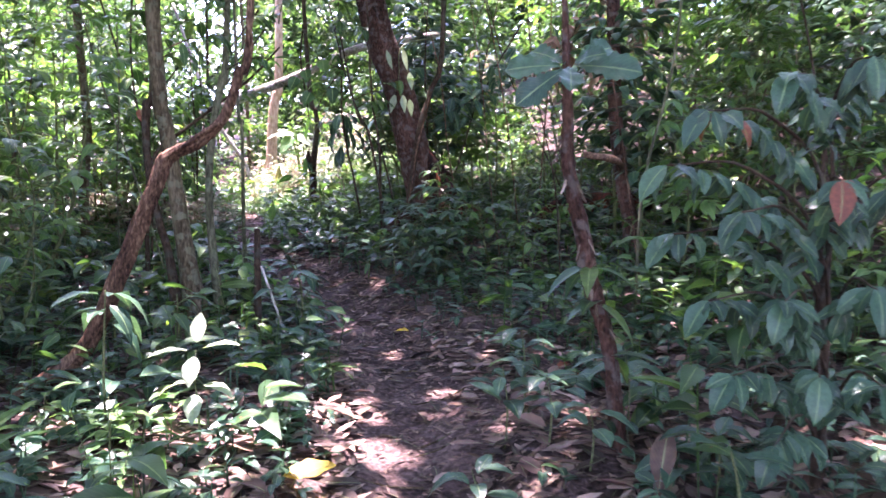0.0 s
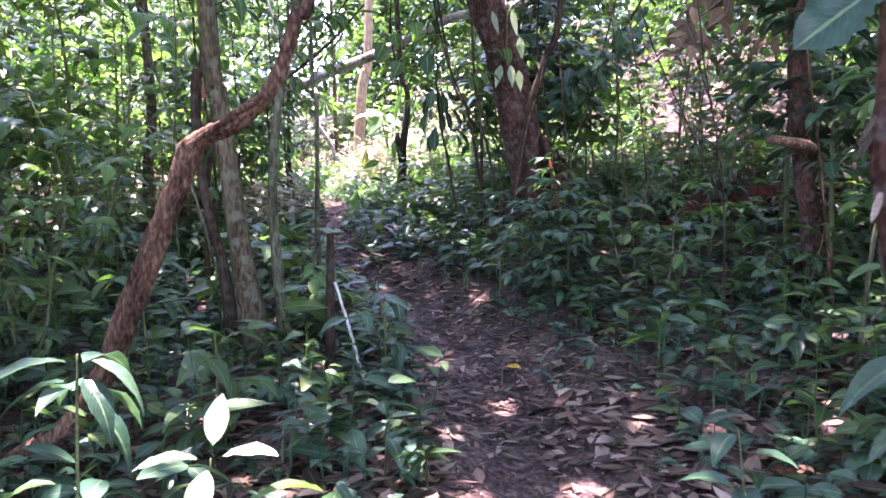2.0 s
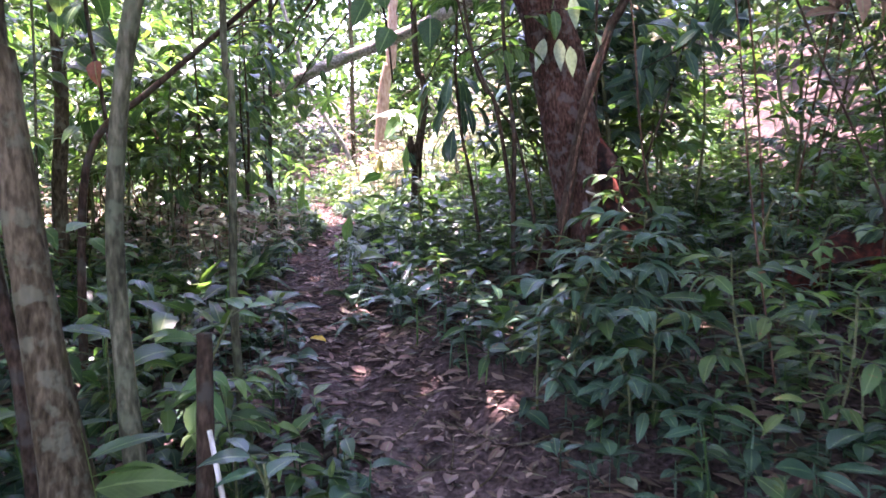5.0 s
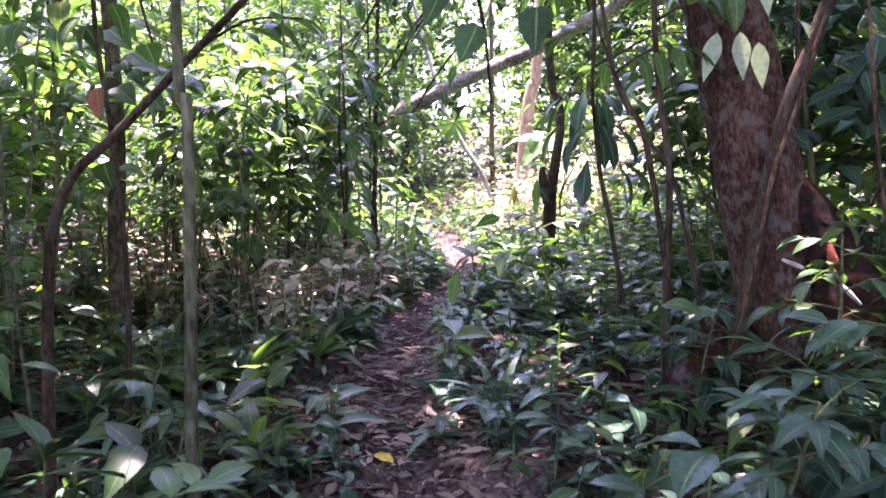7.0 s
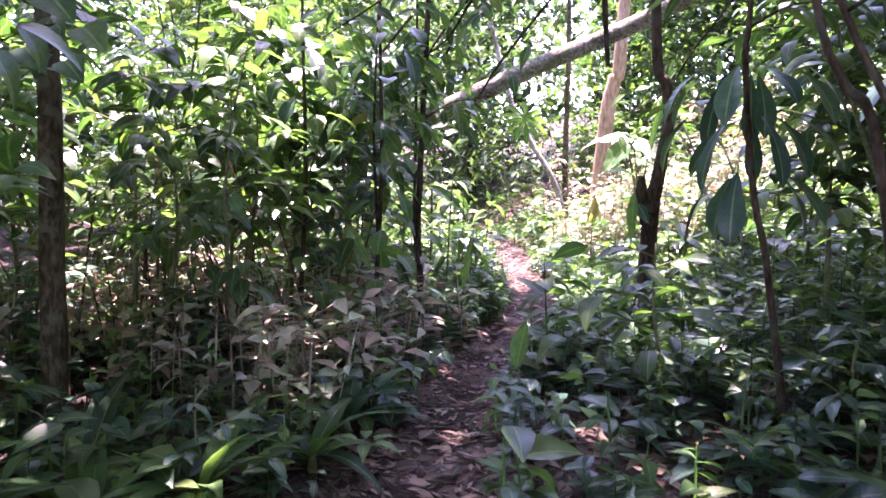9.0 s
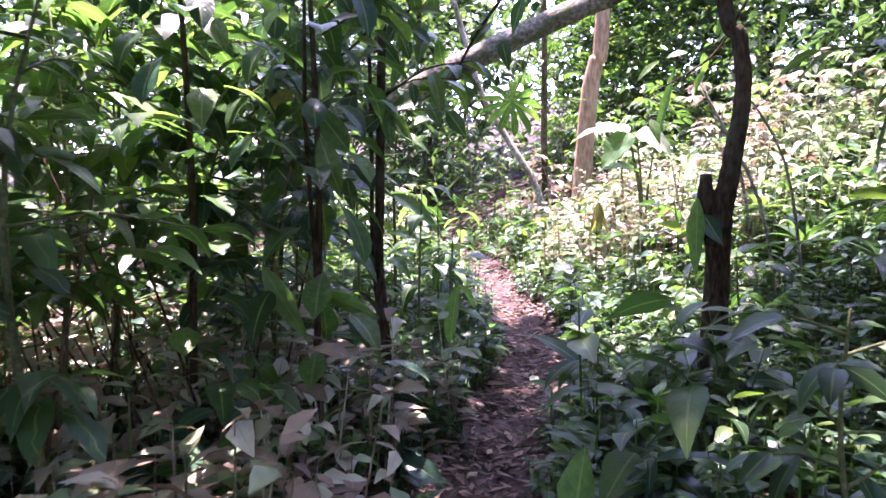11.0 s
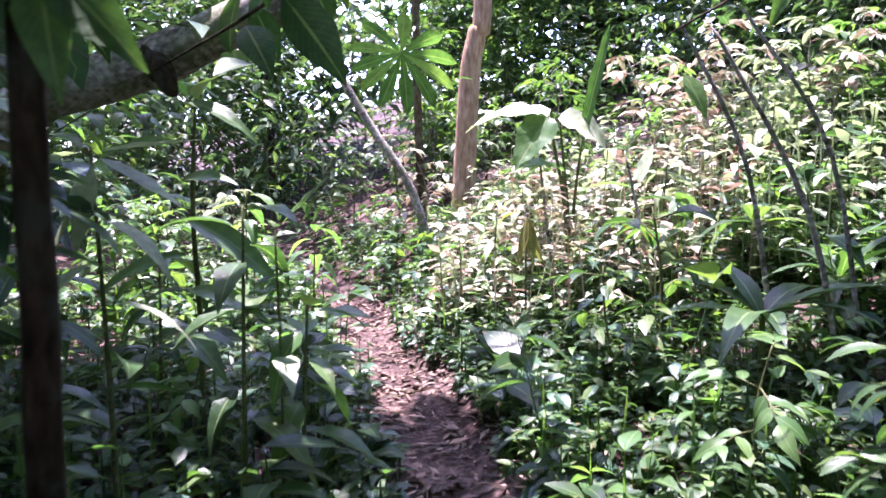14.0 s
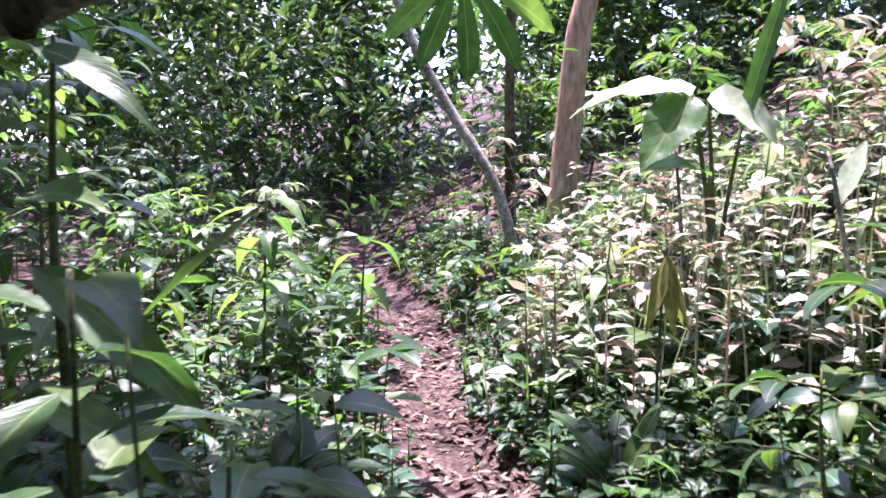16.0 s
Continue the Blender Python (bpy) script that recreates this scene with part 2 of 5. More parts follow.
def grid_mesh(name, v):
    """A mesh of n leaves, each a grid of rows x columns of vertices: v is n x rows x columns x 3. Its UV runs across and along each leaf."""
    n, r, c, _ = v.shape
    me = bpy.data.meshes.new(name)
    base = np.arange(n * r * c).reshape(n, r, c)
    q = np.stack([base[:, :-1, :-1], base[:, :-1, 1:], base[:, 1:, 1:], base[:, 1:, :-1]], -1).reshape(-1, 4)
    me.vertices.add(n * r * c)
    me.vertices.foreach_set("co", np.ascontiguousarray(v, np.float32).ravel())
    me.loops.add(q.size)
    me.loops.foreach_set("vertex_index", q.ravel().astype(np.int32))
    me.polygons.add(len(q))
    me.polygons.foreach_set("loop_start", np.arange(0, q.size, 4, dtype=np.int32))
    me.update(calc_edges=True)
    us, vs = np.meshgrid(np.linspace(0, 1, c), np.linspace(0, 1, r))
    uv = np.tile(np.stack([us, vs], -1)[None], (n, 1, 1, 1)).reshape(-1, 2)[q.ravel()]
    me.uv_layers.new(name="UVMap").data.foreach_set("uv", uv.astype(np.float32).ravel())
    me.polygons.foreach_set("use_smooth", np.ones(len(q), bool))
    return me


def unit(a):
    return a / np.maximum(np.linalg.norm(a, axis=-1, keepdims=True), 1e-9)


OUTLINE = {
    "oval": ([0, 0.12, 0.3, 0.5, 0.7, 0.88, 1], [0.05, 0.5, 0.92, 1.0, 0.82, 0.4, 0.03]),
    "lance": ([0, 0.15, 0.35, 0.55, 0.8, 1], [0.07, 0.7, 1.0, 0.85, 0.4, 0.02]),
    "drop": ([0, 0.15, 0.45, 0.7, 0.88, 1], [0.04, 0.3, 0.75, 1.0, 0.62, 0.04]),
    "heart": ([0, 0.06, 0.25, 0.5, 0.8, 1], [0.3, 0.8, 1.0, 0.85, 0.4, 0.02]),
    "lobed": ([0, 0.15, 0.22, 0.3, 0.38, 0.46, 0.54, 0.62, 0.7, 0.78, 0.86, 0.94, 1], [0.08, 0.3, 0.56, 0.42, 0.74, 0.58, 0.95, 0.78, 1.0, 0.76, 0.74, 0.36, 0.04]),
    "strap": ([0, 0.1, 0.5, 0.85, 1], [0.35, 0.8, 1.0, 0.6, 0.03]),
}


def leaves(p, d, up, length, width, rows=3, cols=3, droop=0.25, fold=0.25, form="oval", ripple=0.0):
    """Vertices of n leaves: from p along d, with faces towards up; droop bends them down, fold lifts their edges."""
    p, d, up = (np.asarray(a, float).reshape(-1, 3) for a in (p, d, up))
    n = len(p)
    length, width, droop, fold = (np.broadcast_to(np.asarray(a, float), (n,)).reshape(n, 1, 1, 1) for a in (length, width, droop, fold))
    d = unit(d)
    s = unit(np.cross(d, up))
    up = np.cross(s, d)
    v = np.linspace(0, 1, rows + 1)
    w = np.interp(v, *OUTLINE[form]).reshape(1, -1, 1, 1)
    u = np.linspace(-1, 1, cols).reshape(1, 1, -1, 1)
    v = v.reshape(1, -1, 1, 1)
    d, s, up, p = (a.reshape(n, 1, 1, 3) for a in (d, s, up, p))
    bend = v + 0 * u
    out = p + d * length * (bend - 0.25 * droop * bend**3) - up * droop * length * bend**2
    out = out + s * (width / 2) * w * u + up * fold * (width / 2) * w * np.abs(u)
    if ripple:
        out = out + up * ripple * width * np.abs(u) * np.sin(v * 17 + u)
    return out


def tube(points, radii, sides=8, per=5, rough=0.06, seed=0, flare=0.0):
    """Vertices and faces of a smooth round limb through the points, with an uneven skin."""
    r = np.random.RandomState(seed + 17)
    pts = np.array(points, float)
    k = np.vstack([2 * pts[0] - pts[1], pts, 2 * pts[-1] - pts[-2]])
    line, rad = [], []
    for i in range(1, len(k) - 2):
        for f in np.arange(per) / per:
            a, b, c, e = k[i - 1], k[i], k[i + 1], k[i + 2]
            line.append(0.5 * (2 * b + (c - a) * f + (2 * a - 5 * b + 4 * c - e) * f * f + (3 * b - a - 3 * c + e) * f**3))
            rad.append(radii[i - 1] * (1 - f) + radii[i] * f)
    line.append(pts[-1]), rad.append(radii[-1])
    line = np.array(line)
    ahead = unit(np.gradient(line, axis=0))
    ref = np.array([0.31, 0.95, 0.05]) if abs(ahead[0][2]) > 0.6 else np.array([0.05, 0.1, 1.0])
    verts, faces = [], []
    a = np.arange(sides) / sides * 2 * math.pi
    lobes = sum(r.uniform(-1, 1) * np.sin(m * a + r.uniform(0, 6.28)) for m in (2, 3, 5)) * rough
    for i, (o, t, rr) in enumerate(zip(line, ahead, rad)):
        s = unit(np.cross(t, ref))
        n = np.cross(s, t)
        f = flare * math.exp(-i / max(2.0, per * 0.6))
        rr = rr * (1 + lobes * (1 + 5 * f) + r.uniform(-rough, rough, sides) * 0.5 + f)
        verts += [tuple(o + s * x * y + n * z * y) for x, y, z in zip(np.cos(a), rr, np.sin(a))]
        if i:
            j = (i - 1) * sides
            faces += [(j + q, j + (q + 1) % sides, j + sides + (q + 1) % sides, j + sides + q) for q in range(sides)]
    faces += [tuple(range(sides - 1, -1, -1)), tuple(range(len(verts) - sides, len(verts)))]
    return verts, faces


def joined(name, pieces):
    verts, faces = [], []
    for v, f in pieces:
        k = len(verts)
        verts += v
        faces += [tuple(i + k for i in g) for g in f]
    me = bpy.data.meshes.new(name)
    me.from_pydata(verts, [], faces)
    me.polygons.foreach_set("use_smooth", np.ones(len(me.polygons), bool))
    return me


def part(name, me, mat, parent, label="", kind=""):
    if not me.materials:
        me.materials.append(mat)
    ob = new(name, me)
    ob.parent = parent
    return tagged(ob, label, kind=kind)


def thing(name, at, label, category, group=""):
    ob = new(name)
    ob.empty_display_size = 0.1
    ob.matrix_basis = pose(*at)
    return tagged(ob, label, category, group)


def limb(points, radii, at, **k):
    """A tube whose points are given in the world, set relative to the place at."""
    return tube([np.subtract(p, at) for p in points], radii, **k)


UNIT_LEAF = {}


def leaf_part(parent, p, d, up, length, width, mat, form="oval", droop=0.25, fold=0.2, ripple=0.0, label="", name="leaf"):
    """One leaf as a part of its own. Alike leaves share a mesh: one for each shape and bend."""
    droop, fold = round(droop * 5) / 5, round(fold * 4) / 4
    key = (mat.name, form, droop, fold, ripple, round(width / length * 8))
    if key not in UNIT_LEAF:
        v = leaves([(0, 0, 0)], [(0, 1, 0)], [(0, 0, 1)], 1.0, max(1, key[5]) / 8, rows=24 if form == "lobed" else 8, cols=5, droop=droop, fold=fold, form=form, ripple=ripple)
        UNIT_LEAF[key] = grid_mesh("leaf", v)
        UNIT_LEAF[key].materials.append(mat)
    ob = new(name, UNIT_LEAF[key])
    d = Vector(d).normalized()
    s = d.cross(Vector(up)).normalized()
    n = s.cross(d)
    m = Matrix((s, d, n)).transposed().to_4x4()
    ob.parent = parent
    ob.matrix_basis = Matrix.Translation(p) @ m @ Matrix.Diagonal((length, length, length, 1))
    return tagged(ob, label)


def turned(a, tilt=0.0):
    return Vector((math.cos(a) * math.cos(tilt), math.sin(a) * math.cos(tilt), math.sin(tilt)))


# ---- the ground, one sheet ----
gx = np.concatenate([-7 - 0.12 * 1.13 ** np.arange(62)[::-1] * 1.6, np.arange(-6.8, 4.8, 0.08), 4.9 + 0.12 * 1.13 ** np.arange(62) * 1.6])
gy = np.concatenate([-2 - 0.12 * 1.14 ** np.arange(58)[::-1] * 1.6, np.arange(-1.8, 20.5, 0.09), 20.6 + 0.12 * 1.13 ** np.arange(62) * 1.6])
mx, my = np.meshgrid(gx, gy)
crumb = np.random.RandomState(2).uniform(-1, 1, mx.shape) * 0.012
ground_v = np.stack([mx, my, height(mx, my) + crumb * (np.abs(mx) < 8)], -1)[None]
ground_me = grid_mesh("ground", ground_v)
ground_me.materials.append(SOIL)
tagged(new("ground", ground_me), "purple-brown trodden forest soil with crumbs and dips", "ground", kind="structure")

# ---- canopy overhead, with gaps that let the sun through ----
GAPS = [((-1.2, 3.35, 0.65), 0.34), ((-1.62, 3.3, 0.2), 0.27), ((-1.95, 3.45, 0.25), 0.16), ((-1.0, 3.3, 0.2), 0.26), ((-0.75, 3.2, 0.1), 0.22), ((-0.17, 4.1, 0.1), 0.28), ((-0.1, 2.9, 0.1), 0.22), ((0.9, 4.2, 0.2), 0.15),
        ((-3.9, 15.2, 0.9), 0.7), ((-4.7, 16.2, 1.0), 1.6), ((-2.8, 16.6, 2.2), 1.8), ((-4.7, 10.2, 1.6), 1.0), ((-3.75, 10.7, 0.9), 0.15), ((-4.35, 13.1, 1.9), 0.2), ((-4.4, 12.6, 2.2), 0.3), ((-3.95, 11.3, 1.2), 0.3), ((-1.2, 17.5, 2.6), 1.0), ((-5.9, 15.8, 1.5), 1.2)]
GAPS += [((-4.6, 13.5, 3.0), 0.3), ((-3.0, 13.7, 3.6), 0.6), ((-4.8, 10.6, 1.2), 0.7), ((-6.2, 10.8, 2.4), 1.0), ((-6.6, 13.3, 3.0), 0.6), ((-8.5, 9.0, 3.0), 0.9), ((-6.5, 6.8, 3.0), 0.5),
        ((-3.5, 18.8, 3.0), 2.0), ((-5.2, 19.6, 3.2), 1.8), ((-0.6, 19.0, 3.4), 0.9), ((1.3, 5.0, 0.3), 0.18), ((3.5, 12.5, 3.0), 0.8), ((6.5, 10.0, 3.5), 0.8), ((0.3, 14.5, 3.5), 0.6), ((5.0, 17.0, 4.0), 1.0), ((-0.5, 8.9, 2.9), 0.35), ((4.0, 6.5, 3.0), 0.3)]
rc = np.random.RandomState(11)
n = 51066
cx, cy, cz = rc.uniform(-26, 22, n), rc.uniform(-16, 40, n), rc.uniform(6.5, 13, n)
# closer over the walk: unseen leaves added to cut the sun on the path
over = np.arange(n) < 2300
cx[over], cy[over] = rc.uniform(-6, 2.5, 2300), rc.uniform(2.0, 15.0, 2300)
near = (np.arange(n) >= 50000) & (np.arange(n) < 50500)
cx[near] = rc.uniform(-3.4, 2.2, 500) + SUN.x / SUN.z * (cz[near] - 0.3)
cy[near] = rc.uniform(3.9, 9.6, 500) + SUN.y / SUN.z * (cz[near] - 0.3)
# more unseen leaves, added along the sun's rays to shade these stretches
last, first = np.arange(n) >= 50500, 50500
for x0, x1, y0, y1, count in ((-4.3, -2.3, 10.4, 14.3, 30), (-6.6, -4.0, 12.2, 14.7, 220), (-2.4, 0.6, 12.0, 16.2, 150), (0.2, 3.8, 7.8, 12.5, 150), (-2.6, -1.6, 7.8, 9.2, 16)):
    at = slice(first, first + count)
    cx[at] = rc.uniform(x0, x1, count) + SUN.x / SUN.z * (cz[at] - 1.0)
    cy[at] = rc.uniform(y0, y1, count) + SUN.y / SUN.z * (cz[at] - 1.0)
    first += count
clump = waves(cx, cy, 5.0, 21) + 0.5 * waves(cx, cy, 2.0, 22)
keep = (clump > -1.0) | near | last
sx, sy = SUN.x / SUN.z, SUN.y / SUN.z
for (ax, ay, az), ar in GAPS:
    hx, hy = cx - ax - sx * (cz - az), cy - ay - sy * (cz - az)
    keep &= np.hypot(hx, hy * 0.9) > ar + 0.12
# the clearing ahead is thinly covered
lx, ly = cx - sx * (cz - 1.5), cy - sy * (cz - 1.5)
bright = (lx > -13) & (lx < 5) & (ly > np.interp(lx, [-9, -5.5, -4.3, -3.7, -3, -1, 5], [13.5, 14.2, 14.6, 14.6, 15.2, 14.2, 9.5])) & (ly < 25)
thin = 1.2 * bright + 0.15 * (lx > 0.9) * (ly > 4.0) + 0.15 * (lx < -6) * (ly > 4)
keep &= rc.uniform(0, 1, n) > 0.93 * np.clip(thin, 0, 1)
keep &= ~((lx > -6.6) & (lx < -1.9) & (ly > 15.0) & (ly < 21.0))
cp = np.stack([cx, cy, cz], -1)[keep]
a, tl = rc.uniform(0, 6.28, len(cp)), rc.uniform(-0.7, 0.3, len(cp))
cd = np.stack([np.cos(a) * np.cos(tl), np.sin(a) * np.cos(tl), np.sin(tl)], -1)
cu = np.stack([rc.normal(0, 0.4, len(cp)), rc.normal(0, 0.4, len(cp)), np.ones(len(cp))], -1)
cl = rc.uniform(0.4, 0.8, len(cp))
canopy = new("canopy", grid_mesh("canopy", leaves(cp, cd, cu, cl, cl * 0.5, rows=2, cols=2)))
canopy.data.materials.append(LEAF_CANOPY)
tagged(canopy, "high green forest canopy of overlapping leaves with gaps", "canopy", kind="stuff")

# ---- low plants that cover the ground ----


def spread(rng, count, x0, x1, y0, y1, edge=0.05):
    """Places off the path, thinner along its edge."""
    x, y = rng.uniform(x0, x1, count), rng.uniform(y0, y1, count)
    d, side = off_track(x, y)
    bare = np.where(side > 0, np.interp(y, [2, 4, 6, 7.2, 8.2], [0.8, 1.2, 0.9, 0.5, 0.0]), np.interp(y, [2, 3.6, 4.4], [0.5, 0.25, 0.0]))
    keep = (d - half_width(y) - edge + 0.1 * waves(x, y, 0.9, 31) > bare * rng.uniform(0, 1, count)) & (waves(x, y, 1.7, 33) > -0.9)
    return x[keep], y[keep]


def cover(name, seed, count, box, tall, size, mat, label, form="oval", per=(4, 8), aspect=0.45, rows=3):
    rng = np.random.RandomState(seed)
    x, y = spread(rng, count, *box)
    z = height(x, y)
    k = rng.randint(*per, len(x))
    idx = np.repeat(np.arange(len(x)), k)
    h = rng.uniform(*tall, len(x))
    lean_a, lean = rng.uniform(0, 6.28, len(x)), rng.uniform(0, 0.35, len(x)) * h
    m = len(idx)
    f = rng.uniform(0.35, 1, m)
    px = x[idx] + np.cos(lean_a[idx]) * lean[idx] * f
    py = y[idx] + np.sin(lean_a[idx]) * lean[idx] * f
    pz = z[idx] + h[idx] * f
    a, tl = rng.uniform(0, 6.28, m), rng.uniform(-0.2, 0.65, m)
    dd = np.stack([np.cos(a) * np.cos(tl), np.sin(a) * np.cos(tl), np.sin(tl)], -1)
    up = np.stack([rng.normal(0, 0.3, m), rng.normal(0, 0.3, m), np.ones(m)], -1)
    ln = rng.uniform(*size, m)
    v = leaves(np.stack([px, py, pz], -1), dd, up, ln, ln * aspect * rng.uniform(0.8, 1.2, m), rows=rows, droop=rng.uniform(0.15, 0.5, m), fold=rng.uniform(0.1, 0.4, m), form=form)
    # thin stems, as narrow blades under each plant
    tip = np.stack([x + np.cos(lean_a) * lean, y + np.sin(lean_a) * lean, z + h], -1)
    root = np.stack([x, y, z - 0.02], -1)
    st = leaves(root, tip - root, np.stack([np.cos(lean_a), np.sin(lean_a), 0 * h], -1), np.linalg.norm(tip - root, axis=1), 0.012, rows=rows, droop=0.0, fold=0.5, form="strap")
    ob = new(name, grid_mesh(name, np.concatenate([v, st])))
    ob.data.materials.append(mat)
    return tagged(ob, label, "undergrowth", kind="stuff")


cover("undergrowth", 41, 4200, (-5.5, 3.5, 1.5, 12.0), (0.03, 0.2), (0.05, 0.12), LEAF_BLUE, "low dark green seedlings covering the forest floor", rows=4)
cover("undergrowth", 46, 900, (-5.0, 3.5, 2.5, 12.0), (0.08, 0.28), (0.13, 0.24), LEAF_BLUE, "broad-leaved dark seedlings on the forest floor", "oval", (3, 6), 0.42, 6)
cover("undergrowth", 42, 1300, (-6.5, 4.0, 4.0, 13.0), (0.15, 0.45), (0.08, 0.18), LEAF, "knee-high green seedlings covering the forest floor", "lance", rows=5)
cover("undergrowth", 43, 8500, (-8.0, 2.0, 10.5, 20.0), (0.04, 0.3), (0.045, 0.11), LEAF, "dense low green seedlings beside the path")
cover("undergrowth", 47, 850, (-7.0, 2.0, 9.5, 20.0), (0.1, 0.4), (0.09, 0.17), LEAF_BLUE, "broad-leaved green seedlings beside the path", "oval", (3, 6), 0.45, 6)
cover("undergrowth", 39, 4600, (-3.9, -0.6, 11.2, 16.6), (0.03, 0.2), (0.04, 0.09), LEAF, "dense carpet of small green seedlings beside the path", "lance", (5, 9))
cover("undergrowth", 38, 1500, (-6.2, -3.6, 11.6, 16.6), (0.03, 0.2), (0.04, 0.09), LEAF_BLUE, "dense carpet of small dark green seedlings beside the path", "lance", (5, 9))
cover("undergrowth", 44, 1200, (-8.0, 2.0, 9.0, 21.0), (0.1, 0.5), (0.07, 0.15), LEAF_FRESH, "bright green young plants beside the path", "lance", rows=5)
cover("undergrowth", 45, 1700, (-16.0, 12.0, -3.0, 30.0), (0.2, 0.8), (0.18, 0.3), LEAF, "tall green undergrowth deeper in the forest", "lance", rows=5)
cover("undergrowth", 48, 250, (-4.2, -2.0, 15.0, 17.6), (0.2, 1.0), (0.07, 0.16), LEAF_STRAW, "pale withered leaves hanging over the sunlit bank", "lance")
# sunlight on these leaves is partly painted, through the pale material
cover("undergrowth", 40, 480, (-4.2, 0.0, 15.0, 19.5), (0.2, 0.9), (0.08, 0.18), LEAF_PALE, "green leaves on the bank, coloured pale as if sunlit", "drop", (3, 6))
cover("undergrowth", 49, 520, (-5.6, -3.1, 9.3, 11.6), (0.1, 0.7), (0.08, 0.18), LEAF_STRAW, "withered brown leaves among dry stalks", "lance")


# ---- dead leaves and twigs on the ground ----


def litter(name, seed, count, box, size, mat, label, near=None):
    rng = np.random.RandomState(seed)
    x, y = rng.uniform(box[0], box[1], count), rng.uniform(box[2], box[3], count)
    d, side = off_track(x, y)
    if near is None and size[1] > 0.1:
        near = 99.0
    if near:
        keep = (d > half_width(y) * 0.85) & (d < near) | (rng.uniform(0, 1, count) < 0.1) if near > 0 else d < -near
        x, y = x[keep], y[keep]
    z = height(x, y)
    m = len(x)
    a = rng.uniform(0, 6.28, m)
    dd = np.stack([np.cos(a), np.sin(a), rng.normal(0.03, 0.11, m)], -1)
    up = np.stack([rng.normal(0, 0.17, m), rng.normal(0, 0.17, m), np.ones(m)], -1)
    ln = rng.uniform(*size, m)
    v = leaves(np.stack([x, y, z + rng.uniform(0.005, 0.02, m)], -1), dd, up, ln, ln * rng.uniform(0.16, 0.58, m), rows=3 if size[0] > 0.04 else 2, droop=rng.uniform(-0.15, 0.2, m), fold=rng.uniform(-0.1, 0.6, m))
    v[..., 2] = np.maximum(v[..., 2], height(v[..., 0], v[..., 1]) + 0.004)
    ob = new(name, grid_mesh(name, v))
    ob.data.materials.append(mat)
    return tagged(ob, label, "leaf litter", kind="stuff")


litter("leaf_litter", 50, 7000, (-6, 4.5, 0.5, 13), (0.06, 0.17), LEAF_DEAD, "dry brown fallen leaves under the plants")
litter("leaf_litter", 53, 2600, (-1.5, 1.2, 0.5, 9.5), (0.025, 0.08), LEAF_DEAD, "small crumbled brown leaves on the path")
litter("leaf_litter", 54, 4000, (-5.2, -1.5, 8, 17), (0.025, 0.08), LEAF_DEAD, "small crumbled brown leaves on the path")
litter("leaf_litter", 51, 8000, (-4.5, 3.5, 0.5, 10), (0.05, 0.15), LEAF_DEAD, "dry brown and pinkish fallen leaves on the soil", 1.9)
litter("leaf_litter", 52, 4500, (-7, 0.5, 8, 20), (0.05, 0.13), LEAF_DEAD, "dry brown fallen leaves along the path", 1.6)

litter("leaf_litter", 55, 13000, (-5.8, -1.8, 8.0, 18.0), (0.025, 0.1), LEAF_LITTER, "pinkish-brown leaf litter trodden into the path", -0.42)
litter("leaf_litter", 57, 3000, (-2.2, 1.0, 1.5, 8.5), (0.02, 0.075), LEAF_LITTER, "pinkish-brown leaf litter trodden into the path", -0.6)
litter("leaf_litter", 58, 2600, (-2.9, 0.3, 4.8, 10.2), (0.05, 0.14), LEAF_LITTER, "brown fallen leaves lying flat on the path", -0.34)
litter("leaf_litter", 56, 2600, (-2.0, 2.6, 1.4, 5.4), (0.09, 0.2), LEAF_LITTER, "large pinkish-brown fallen leaves on the soil")

rt = np.random.RandomState(61)
twigs = []
for _ in range(700):
    x, y = rt.uniform(-5, 2.5), rt.uniform(1.5, 18)
    if off_track(np.array([x]), np.array([y]))[0][0] > 1.6:
        continue
    a, ln = rt.uniform(0, 6.28), rt.uniform(0.08, 0.4)
    pts = [(x + math.cos(a) * ln * f + rt.normal(0, 0.01), y + math.sin(a) * ln * f + rt.normal(0, 0.01)) for f in (0, 0.5, 1)]
    twigs.append(tube([(px, py, ground_z(px, py) + 0.008) for px, py in pts], [0.006, 0.005, 0.003], sides=4, per=2, seed=_))
twig_ob = new("twigs", joined("twigs", twigs))
twig_ob.data.materials.append(BARK)
tagged(twig_ob, "thin dry twigs lying on the soil", "twigs", kind="stuff")


# ---- shrubs and saplings: kinds built once, then copied ----


